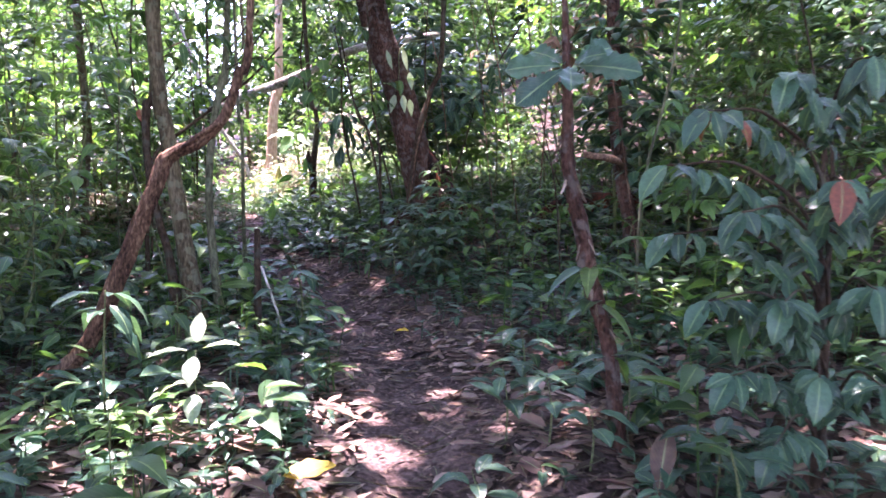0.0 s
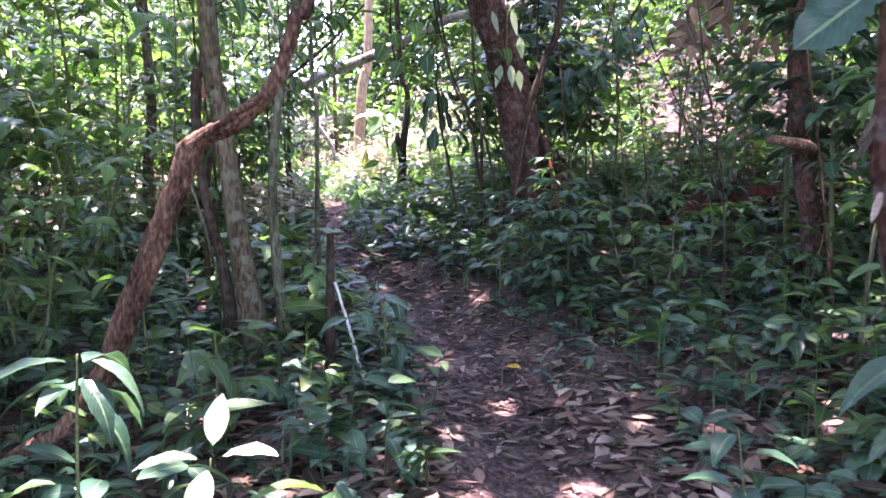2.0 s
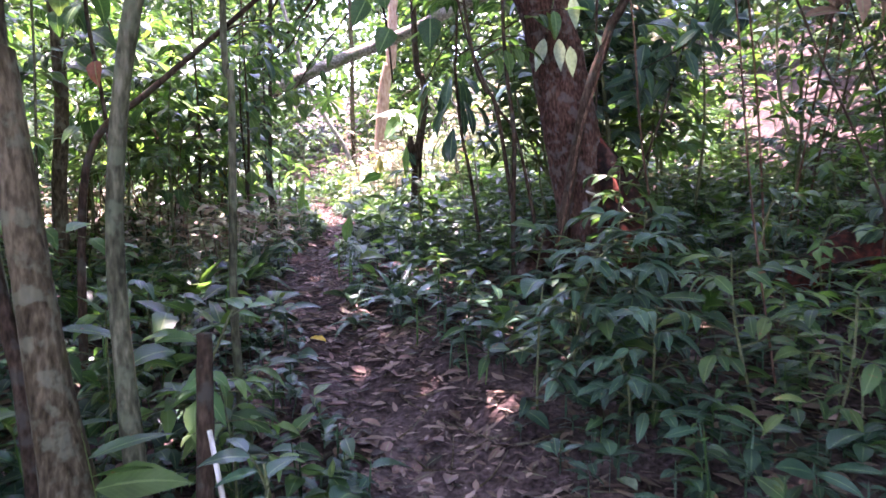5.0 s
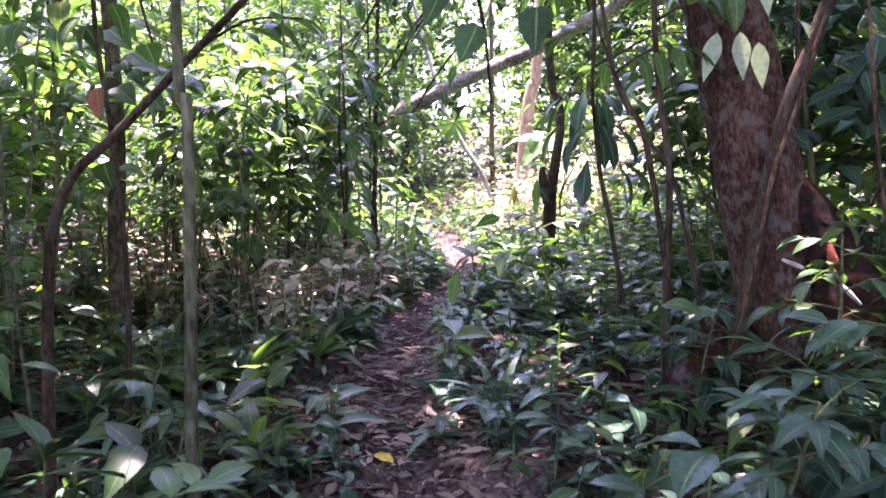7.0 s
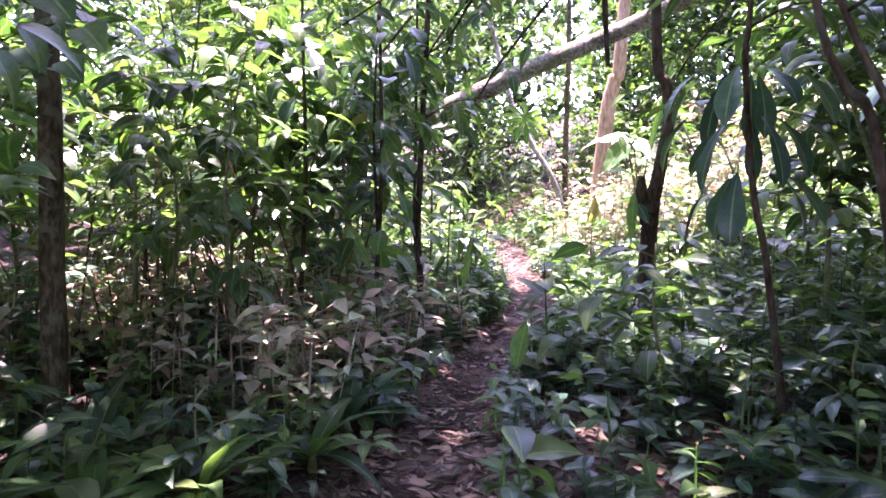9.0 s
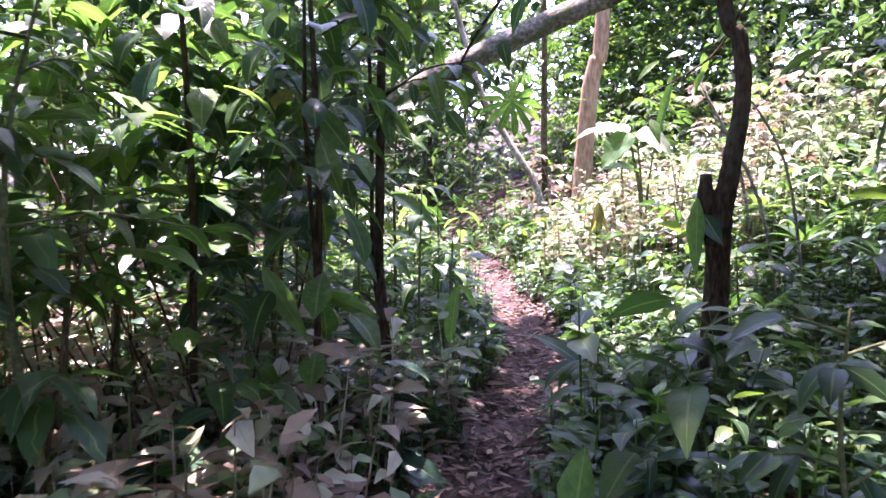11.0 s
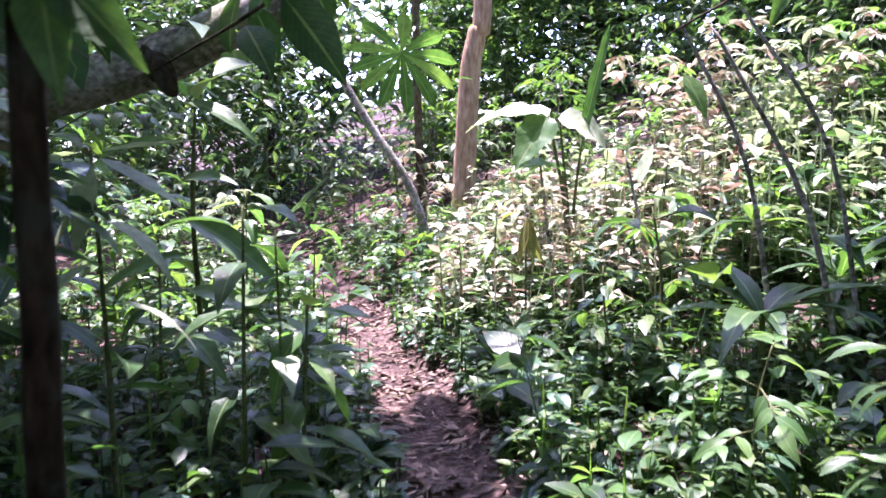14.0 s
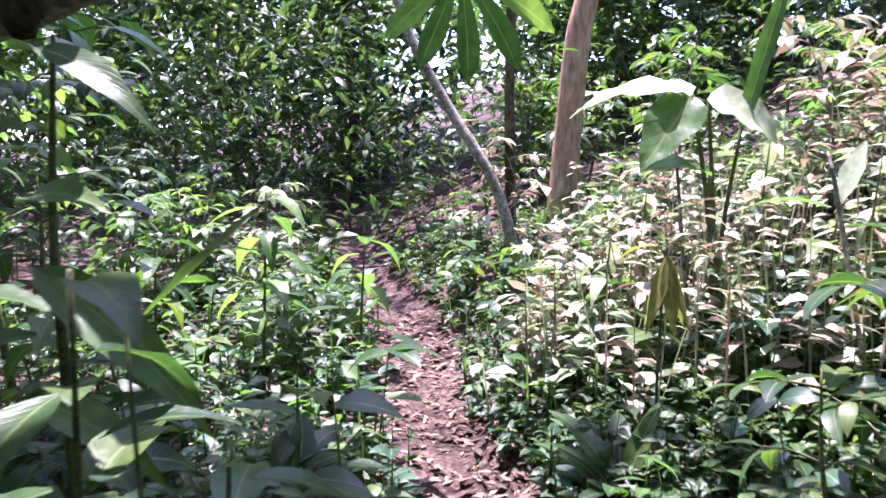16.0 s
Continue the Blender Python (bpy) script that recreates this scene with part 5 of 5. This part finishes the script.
for nx, ny in ((-3.72, 10.85), (-4.08, 10.5)):
  near = thing("overhanging_sapling", on_ground(nx, ny), "sapling with very large dark leaves hanging over the path", "sapling")
  part("stem", joined("stem", [tube([(0, 0, -0.05), (0.03, 0, 0.7), (0.05, 0, 1.3), (0.02, 0, 2.2), (0, 0, 3)], [0.018, 0.016, 0.014, 0.01, 0.006], sides=7)]), BARK_DARK, near)
  for k in range(64):
    z, a = 0.3 + 1.85 * (k / 63) ** 0.7, k * 2.4 + nx * 9
    o = Vector((0.04, 0, z)) + turned(a, 0.3) * rh.uniform(0.05, 0.3)
    leaf_part(near, o, turned(a + rh.uniform(-0.4, 0.4), rh.uniform(-0.7, 0.35)), (0, 0, 1), rh.uniform(0.18, 0.3), 0.115, (LEAF, LEAF_BLUE, LEAF, LEAF_FRESH)[k % 4],  "drop" if k % 2 else "lance", 0.4, 0.2, 0.03)
HIGH_LEAVES = [((-3.8, 10.96, 2.44), (-3.59, 10.94, 2.22), 0.120, LEAF_FRESH),
               ((-3.58, 10.73, 2.24), (-3.49, 10.73, 2.0), 0.085, LEAF),
               ((-3.57, 11.27, 2.39), (-3.66, 11.19, 2.31), 0.090, LEAF),
               ((-3.57, 11.27, 2.39), (-3.43, 11.24, 2.27), 0.080, LEAF),
               ((-3.57, 11.27, 2.39), (-3.66, 11.26, 2.51), 0.090, LEAF_BLUE),
               ((-3.57, 11.27, 2.39), (-3.44, 11.36, 2.48), 0.090, LEAF),
               ((-3.57, 11.27, 2.39), (-3.52, 11.21, 2.23), 0.080, LEAF),
               ((-3.81, 10.78, 2.27), (-3.84, 10.71, 2.12), 0.110, LEAF),
               ((-3.93, 10.85, 2.18), (-3.81, 10.87, 2.04), 0.090, LEAF),
               ((-3.8, 10.63, 1.73), (-3.61, 10.65, 1.43), 0.085, LEAF_FRESH)]
LOW_LEAVES = [((-3.93, 11.0, 1.59), (-3.91, 10.94, 1.39), 0.060, LEAF_PALE),
               ((-3.85, 11.03, 1.65), (-3.76, 10.98, 1.41), 0.080, LEAF_FRESH),
               ((-3.83, 11.32, 1.43), (-3.69, 11.29, 1.26), 0.070, LEAF_BLUE),
               ((-4.1, 11.08, 1.73), (-4.05, 11.01, 1.43), 0.080, LEAF_LIMP),
               ((-3.92, 11.24, 1.87), (-4.01, 11.21, 1.83), 0.060, LEAF_PALE),
               ((-3.9, 11.21, 1.54), (-3.6, 11.23, 1.44), 0.070, LEAF_FRESH),
               ((-3.75, 11.2, 2.09), (-3.69, 11.15, 1.94), 0.070, LEAF),
               ((-3.52, 11.5, 2.51), (-3.4, 11.53, 2.57), 0.100, LEAF),
               ((-3.42, 11.62, 2.42), (-3.32, 11.63, 2.29), 0.080, LEAF),
               ((-3.89, 10.99, 2.49), (-3.93, 10.92, 2.38), 0.120, LEAF_LIMP),
               ((-3.72, 11.24, 2.5), (-3.73, 11.17, 2.4), 0.090, LEAF_BLUE)]
stem_x, stem_y = -3.78, 10.95
reach_over = thing("overhanging_sapling", on_ground(stem_x, stem_y), "sapling with single very large leaves reaching over the path", "sapling")
ro = Vector(reach_over.matrix_basis.translation)
part("stem", joined("stem", [tube([(0, 0, -0.05), (0.02, 0, 0.8), (-0.02, 0, 1.5), (0.0, 0, 2.4)], [0.013, 0.012, 0.01, 0.006], sides=7)]), BARK_DARK, reach_over)
for p, q, w, mt in HIGH_LEAVES + LOW_LEAVES:
    p, q = Vector(p), Vector(q)
    d = q - p
    z = min(max(p.z - ro.z - 0.12, 0.1), 2.3)
    part("leaf_stalk", joined("leaf_stalk", [tube([(0, 0, z), tuple((p - ro) * 0.6 + Vector((0, 0, z * 0.4 + 0.03))), tuple(p - ro)], [0.005, 0.004, 0.003], sides=5, per=3)]), STEM, reach_over)
    leaf_part(reach_over, p - ro, d, (0.3, -0.9, 0.4), d.length * 1.05, w, mt, "drop" if w > 0.085 else "lance", 0.15, 0.2, 0.04)
for x, y, h, n, mt in ((-4.35, 11.6, 1.5, 16, LEAF), (-4.6, 12.0, 1.3, 14, LEAF_FRESH), (-4.25, 12.95, 1.15, 14, LEAF), (-4.1, 13.15, 0.75, 9, LEAF_FRESH), (-5.3, 13.1, 1.1, 14, LEAF_BLUE), (-5.1, 13.7, 0.9, 12, LEAF), (-5.5, 15.4, 1.1, 14, LEAF_FRESH), (-5.9, 15.0, 0.9, 12, LEAF), (-5.3, 16.2, 0.8, 12, LEAF_FRESH)):
    stalked(x, y, [(0.02, 0.0, h * 0.5), (0.06, -0.03, h)], 0.011, ladder(n, 0.3, 1.0, (0.22, 0.36), 0.34, "lance", (0.3, 0.7), (-0.4, 0.6)), mt, "tall green herb with long pointed leaves")
fz = 2.24 - ground_z(-4.5, 12.55)
stalked(-4.1, 12.95, [(0.02, 0, 0.5), (0.04, -0.05, 1.08)], 0.008, [(1, 0.5, 0.75, 0.26, 0.1, "oval", 0.05, LEAF), (0.75, 2.6, 0.1, 0.24, 0.09, "lance", 0.5), (0.6, -1.0, 0.1, 0.26, 0.1, "lance", 0.5, LEAF_PALE)], LEAF_BLUE, "seedling with one dark upright leaf and a pale lower one")
# the pale material paints light and sheen on these long leaves
frond = stalked(-4.5, 12.55, [(0, 0, fz * 0.5), (0.0, -0.02, fz)], 0.012, [(1, 0.1, 0.08, 0.34, 0.08, "lance", 0.1), (1, -0.2, -0.45, 0.38, 0.085, "lance", 0.1), (1, -2.2, -1.15, 0.36, 0.085, "lance", 0.05), (1, -1.2, -1.0, 0.33, 0.08, "lance", 0.1), (1, 3.0, 0.0, 0.32, 0.08, "lance", 0.3), (0.85, -0.1, -0.3, 0.33, 0.09, "lance", 0.4), (0.75, -1.8, -0.3, 0.3, 0.09, "lance", 0.4), (0.65, 0.4, -0.2, 0.3, 0.09, "lance", 0.5)], LEAF_PALE, "herb with long green leaves fanning out, coloured pale as if lit")
arch = thing("arching_herb", on_ground(-4.62, 13.28), "tall herb with long broad pale green arching leaves", "plant")
az = ground_z(-4.62, 13.28)
part("stem", joined("stem", [tube([(0, 0, -0.05), (0.02, 0, 0.6), (0.03, -0.03, 1.15), (0.08, -0.05, 2.5 - az)], [0.014, 0.013, 0.011, 0.005], sides=7)]), STEM, arch)
for p, q, w in (((-4.6, 13.2, 2.0), (-4.17, 13.15, 1.74), 0.13), ((-4.56, 13.2, 2.47), (-4.28, 13.15, 2.3), 0.09), ((-4.62, 13.2, 2.14), (-4.36, 13.1, 2.12), 0.1), ((-4.6, 13.2, 1.7), (-4.25, 13.1, 1.6), 0.12), ((-4.6, 13.2, 2.3), (-4.95, 13.1, 2.25), 0.1), ((-4.6, 13.2, 1.85), (-4.9, 13.0, 1.7), 0.12), ((-4.6, 13.2, 1.5), (-4.35, 12.95, 1.4), 0.12)):
    d = Vector(q) - Vector(p)
    leaf_part(arch, Vector(p) - Vector((-4.62, 13.28, az)), d + Vector((0, 0, 0.12)), (0.1, -0.5, 1), d.length * 1.1, w, LEAF_FRESH, "lance", 0.45, 0.2, 0.04)
log, log_at = trunk_thing("fallen_log", [(-6.6, 12.9, 0), (-5.6, 13.2, 2.32), (-4.8, 13.45, 2.7), (-3.7, 13.6, 3.17), (-2.7, 13.8, 3.58), (-1.6, 14.0, 4.1), (-0.6, 14.6, 4.4), (0.2, 15.2, 4.6)], [0.12, 0.11, 0.105, 0.085, 0.08, 0.075, 0.07, 0.06], LOG_BARK, "fallen mossy log hanging slantwise above the path", "log", flare=0.0, rough=0.1)
part("knot", joined("knot", [limb([(-4.85, 13.4, 2.68), (-4.72, 13.3, 2.6), (-4.66, 13.26, 2.52)], [0.07, 0.055, 0.03], log_at, sides=7, rough=0.2)]), BARK_DARK, log, "dark broken branch stub")
# this trunk's paleness is sunlight put into the bark colour
trunk_thing("leaning_trunk", [(-4.6, 17.9, 1.2), (-4.85, 17.9, 2.04), (-5.26, 17.9, 2.7), (-5.62, 17.9, 3.31), (-5.8, 17.9, 3.8), (-6.5, 18, 6)], [0.05, 0.045, 0.043, 0.04, 0.04, 0.03], LOG_BARK, "leaning dead trunk behind the path, coloured pale as if sunlit", "dead tree", flare=0.1)
grown("tan_tree", [(-4.62, 19.5, 1.2), (-4.5, 19.5, 3.34), (-4.39, 19.5, 3.95), (-4.31, 19.5, 4.35), (-4.2, 19.6, 8)], [0.13, 0.125, 0.115, 0.11, 0.08], TAN_BARK, "tall tree with smooth tan bark", low=4.2, flare=0.2)
bare_stem("slender_tree", [(-4.88, 18.5, 1.2), (-4.9, 18.5, 2.1), (-4.92, 18.5, 2.92), (-4.92, 18.5, 4.2), (-5, 18.5, 7)], 0.055, BARK, "slim grey young tree behind the sunlit bank", 0.7)

# pale leaves paint the sun's sheen, the fresh hanging one its backlight
ban = thing("big_leaf_plant", on_ground(-3.15, 16.2), "tall plant with huge torn leaves, sun sheen coloured in as pale green", "plant")
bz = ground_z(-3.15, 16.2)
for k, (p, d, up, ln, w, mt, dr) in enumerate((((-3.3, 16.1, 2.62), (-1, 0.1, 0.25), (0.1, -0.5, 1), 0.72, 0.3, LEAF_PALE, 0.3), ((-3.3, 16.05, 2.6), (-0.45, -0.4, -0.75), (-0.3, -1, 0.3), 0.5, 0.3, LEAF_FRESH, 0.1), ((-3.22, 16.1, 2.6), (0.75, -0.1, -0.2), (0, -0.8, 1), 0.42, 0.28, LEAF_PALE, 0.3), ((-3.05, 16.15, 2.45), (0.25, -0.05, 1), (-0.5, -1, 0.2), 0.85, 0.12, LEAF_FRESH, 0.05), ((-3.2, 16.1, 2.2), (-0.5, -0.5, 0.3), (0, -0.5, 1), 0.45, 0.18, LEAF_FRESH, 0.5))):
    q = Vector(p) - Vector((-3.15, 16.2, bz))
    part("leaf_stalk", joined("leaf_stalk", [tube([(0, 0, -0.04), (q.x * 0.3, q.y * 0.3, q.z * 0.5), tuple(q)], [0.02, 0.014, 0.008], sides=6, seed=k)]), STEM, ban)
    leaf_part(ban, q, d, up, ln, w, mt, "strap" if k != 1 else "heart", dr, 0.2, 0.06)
stalked(-2.7, 15.5, [(0, 0, 0.4), (0.02, 0, 0.75)], 0.01, [(1, 3.0, 0.35, 0.36, 0.12, "lance", 0.3, LEAF_FRESH), (1, 0.8, 1.1, 0.3, 0.13, "oval", 0.05, LEAF_PALE), (0.9, -0.5, 0.2, 0.33, 0.12, "lance", 0.4), (0.8, -2.0, 0.2, 0.3, 0.1, "lance", 0.5)], LEAF, "sunlit herb with one upright pale leaf")
stalked(-3.36, 14.82, [(0, 0, 0.4), (0.01, 0, 0.78), (0.02, 0, 0.86)], 0.007, [(1.0, a, -1.25, 0.3, 0.09, "lance", 0.0) for a in (-2.2, -1.2, -0.4, 0.9, 2.4)] + [(1.0, 0.2, 0.1, 0.17, 0.07, "oval", 0.5), (1.0, 2.9, 0.0, 0.16, 0.07, "oval", 0.5)], LEAF_LIMP, "seedling with limp yellowish hanging leaves")
stalked(-2.95, 15.35, [(0, 0, 0.25), (0, 0, 0.42)], 0.008, ladder(7, 0.6, 1, (0.18, 0.28), 0.42, "oval"), LEAF_BLUE, "broad-leaved seedling in half shade")
rosette(-3.46, 14.6, 10, 0.42, 0.09, LEAF, "upright strap-leaved plant with dry sheaths beside the path", tilt=(0.6, 1.35), droop=(0.2, 0.6))
rosette(-3.25, 14.2, 7, 0.36, 0.12, LEAF_BLUE, "broad-leaved plant beside the path", "lance", (0.3, 1.0))
rosette(-2.4, 11.88, 11, 0.42, 0.15, LEAF_FRESH, "green broad-leaved clump at the foot of the tree", "lance", (0.5, 1.35), (0.1, 0.5), ripple=0.03)
rosette(-2.2, 12.0, 6, 0.34, 0.09, LEAF_FRESH, "bright green upright leaves at the foot of the tree", "lance", (0.8, 1.35), (0.0, 0.3))
rosette(-2.55, 14.1, 8, 0.36, 0.12, LEAF_BLUE, "broad-leaved plant in the undergrowth", "lance", (0.3, 1.0))
for x, y in ((-2.2, 14.0), (-1.7, 14.6), (-2.0, 15.2), (-1.3, 13.6), (-1.5, 16.0), (-0.9, 15.0), (-2.1, 16.6)):
    rosette(x, y, 9, rh.uniform(0.4, 0.6), 0.13, LEAF_BLUE if rh.uniform() < 0.6 else LEAF, "large-leaved herb on the bank", "lance", (0.3, 1.1), (0.4, 0.8), lift=rh.uniform(0.1, 0.4), ripple=0.03)
fan = thing("fan_leaf_sapling", (-3.82, 13.8, 2.72), "hand-shaped leaf of narrow leaflets hanging over the path", "sapling")
part("leaf_stalk", joined("leaf_stalk", [tube([(0, 0, 0), (0.1, 0.15, 0.4), (0.3, 0.5, 1.6)], [0.005, 0.007, 0.012], sides=6)]), STEM, fan)
for k in range(11):
    a = k * 2 * math.pi / 11 + 0.2
    leaf_part(fan, (0, 0, 0), (math.cos(a), -0.45 * math.sin(a) - 0.1, 0.7 * math.sin(a) - 0.25), (0.05, 0.75, 0.65), 0.29 * (1 + 0.1 * math.cos(a)), 0.07, LEAF_FRESH, "drop", 0.2, 0.2, name="leaflet")
# foliage by the big log's near end, and dry hanging leaves on the other side of the first stretch
for x, y, z, n, mt, lab, ln in ((1.4, 8.1, 3.0, 70, LEAF_STEMDRY, "dry brown leaves hanging from a broken branch", 0.22), (2.2, 8.4, 3.1, 50, LEAF_STEMDRY, "dry brown leaves hanging from a broken branch", 0.22), (0.55, 9.6, 2.7, 80, LEAF_BLUE, "hanging spray of narrow dark green leaves", 0.24), (-2.3, 13.2, 2.85, 14, LEAF_FRESH, "spray of fresh green leaves catching the light", 0.17), (-3.85, 12.6, 2.72, 16, LEAF, "dark leaves hanging by the log", 0.24), (-4.1, 12.3, 2.95, 44, LEAF, "dark leaves hanging by the log", 0.15), (-3.75, 11.35, 2.75, 64, LEAF, "large dark leaves hanging over the path", 0.19), (-3.35, 11.1, 2.95, 40, LEAF, "dark leaves hanging over the path", 0.16), (-5.2, 12.4, 2.6, 30, LEAF, "dark leaves hanging by the log", 0.2), (-3.2, 10.2, 3.05, 40, LEAF, "dark leaves hanging over the path", 0.15)):
    ob = thing("hanging_branch", (x, y, z), lab, "branch")
    part("twig", joined("twig", [tube([(0.6, 0.4, 1.0), (0.2, 0.1, 0.35), (0, 0, 0), (-0.4, -0.1, -0.25)], [0.014, 0.01, 0.008, 0.003], sides=6)]), BARK_DARK, ob)
    for k in range(n):
        f = rh.uniform(0, 1)
        o = Vector((0.45 - 0.9 * f, rh.uniform(-0.25, 0.25), 0.45 - 0.75 * f + rh.uniform(-0.25, 0.2)))
        leaf_part(ob, o, turned(rh.uniform(0, 6.28), rh.uniform(-1.1, 0.1)), (0.1, -0.6, 0.7), ln * rh.uniform(0.7, 1.2), ln * 0.4, mt, "lance" if k % 2 else "oval", 0.2, 0.25)
mound = trunk_thing("rotten_log", [(1.0, 8.9, 0), (1.5, 8.9, ground_z(1.5, 8.9) + 0.14), (2.2, 9.1, ground_z(2.2, 9.1) + 0.16), (3.0, 9.3, ground_z(3.0, 9.3) + 0.1)], [0.13, 0.17, 0.16, 0.1], CHAR, "dark rotten log half buried in leaves", "log", flare=0.0, rough=0.15)
rosette(1.3, 8.75, 10, 0.55, 0.1, LEAF_BLUE, "large strap-leaved plant by the rotten log", tilt=(0.3, 1.0))
rosette(1.85, 8.7, 10, 0.5, 0.1, LEAF_BLUE, "large strap-leaved plant by the rotten log", tilt=(0.3, 1.0))

for k in range(14):
    x, y = -2.0 + rh.uniform(-0.5, 0.6), 16.4 + rh.uniform(-0.4, 0.6)
    tagged(leaf_part(None, on_ground(x, y, rh.uniform(0.1, 0.5)), turned(rh.uniform(0, 6.28), rh.uniform(-0.6, 0.4)), (0.1, -0.5, 1), rh.uniform(0.16, 0.26), 0.1, LEAF_RED if k % 2 else LEAF_STEMDRY, "lance", 0.4, 0.5, 0.05, "red-brown withered leaf caught in the plants on the bank", "withered_leaf"), category="leaf", group="withered leaves on the bank")
# bank herbs whose light colour paints the sun on them
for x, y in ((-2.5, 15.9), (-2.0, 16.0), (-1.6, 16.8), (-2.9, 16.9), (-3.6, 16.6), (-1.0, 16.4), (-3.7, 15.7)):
    stalked(x, y, [(0.02, 0, 0.4), (0.05, 0, 0.8)], 0.009, ladder(12, 0.3, 1.0, (0.15, 0.26), 0.4, "lance", (0.3, 0.7), (-0.6, 0.4)), LEAF_PALE, "herb on the bank, coloured pale as if sunlit")

sprig(rh, 0.95, 12, 6, (0.09, 0.16), 0.45, "oval", LEAF, on_ground(-0.05, 8.72), 0.35, 0.45, "thin shrub with oval leaves before the hollow trunk")
sprig(rh, 0.6, 10, 6, (0.1, 0.17), 0.42, "lance", LEAF_BLUE, on_ground(0.3, 8.65), 0.2, 0.45, "low shrub before the hollow trunk")

for k, (x, y) in enumerate(((-6.6, 13.4), (-6.4, 14.6), (-6.2, 12.2), (-5.9, 13.8))):
    copy_thing(TALL[k % 6], pose(x, y, ground_z(x, y), 0, 0, 70 * k))
for k, (x, y) in enumerate(((-4.7, 9.7), (-4.3, 10.7), (-5.2, 10.4), (-4.9, 11.3), (-3.95, 9.9))):
    copy_thing(MID[k % 6], pose(x, y, ground_z(x, y), 0, 0, 50 * k) @ Matrix.Diagonal((1.2, 1.2, 1.35, 1)))

for k, (x, y, sc) in enumerate(((-4.25, 9.35, 0.9), (-4.5, 10.15, 1.0), (-4.1, 11.1, 0.85), (-4.9, 10.8, 1.1), (-5.3, 9.4, 1.1), (-4.7, 11.9, 0.9), (-5.9, 10.2, 1.2), (-5.6, 8.2, 1.1), (-0.1, 10.6, 1.0), (-1.0, 11.4, 0.9))):
    copy_thing(BUSH[k % 3], pose(x, y, ground_z(x, y), 0, 0, 80 * k) @ Matrix.Diagonal((sc, sc, sc, 1)))

# thin vines and shoots that cross the thicket
rv = np.random.RandomState(131)
made = 0
while made < 44:
    x, y = rv.uniform(-6.5, 4.5), rv.uniform(5, 17)
    d = off_track(np.array([x]), np.array([y]))[0][0]
    if d < 1.4 or y > 13 or (x > -3 and y > 11):
        continue
    lean = rv.normal(0, 0.35, 2)
    if off_track(np.array([x + lean[0] * 1.6]), np.array([y + lean[1] * 1.6]))[0][0] < 0.9:
        continue
    z = ground_z(x, y)
    line = [(x, y, z), (x + lean[0] * 0.5 + rv.normal(0, 0.05), y + lean[1] * 0.5, z + 1.0), (x + lean[0] + rv.normal(0, 0.1), y + lean[1], z + 2.1), (x + lean[0] * 1.6, y + lean[1] * 1.6, z + rv.uniform(3.0, 4.5))]
    r0 = rv.uniform(0.005, 0.013)
    ob, at0 = trunk_thing("thin_vine", line, [r0, r0 * 0.9, r0 * 0.8, r0 * 0.5], (BARK_DARK, LIANA, BARK_GREEN)[made % 3], "thin bare vine slanting up through the undergrowth", "vine", sides=5, flare=0.0, per=4, seed=made)
    ob["group"] = "thin vines in the undergrowth"
    made += 1

# slanting dry stems on the sunlit bank
for a, b in (((-2.36, 14.0, 2.66), (-2.01, 14.0, 1.94)), ((-2.47, 14.6, 2.86), (-2.16, 14.6, 2.15)), ((-2.19, 14.3, 2.83), (-1.84, 14.3, 2.21)), ((-2.74, 15.2, 2.15), (-2.59, 15.2, 1.41)), ((-3.35, 16.0, 2.16), (-3.27, 16.0, 1.41))):
    foot = on_ground(2 * b[0] - a[0] * 0.5 - b[0] * 0.5, b[1])
    ob, at0 = trunk_thing("dry_stalk", [foot, b, a, (a[0] * 1.2 - b[0] * 0.2, a[1] + 0.05, a[2] * 1.2 - b[2] * 0.2)], [0.014, 0.012, 0.009, 0.004], LOG_BARK, "grey-brown slanting dry stalk on the sunlit bank", "stalk", sides=6, flare=0.0, per=4, rough=0.12, seed=int(a[0] * -50))
    ob["group"] = "dry stalks on the bank"
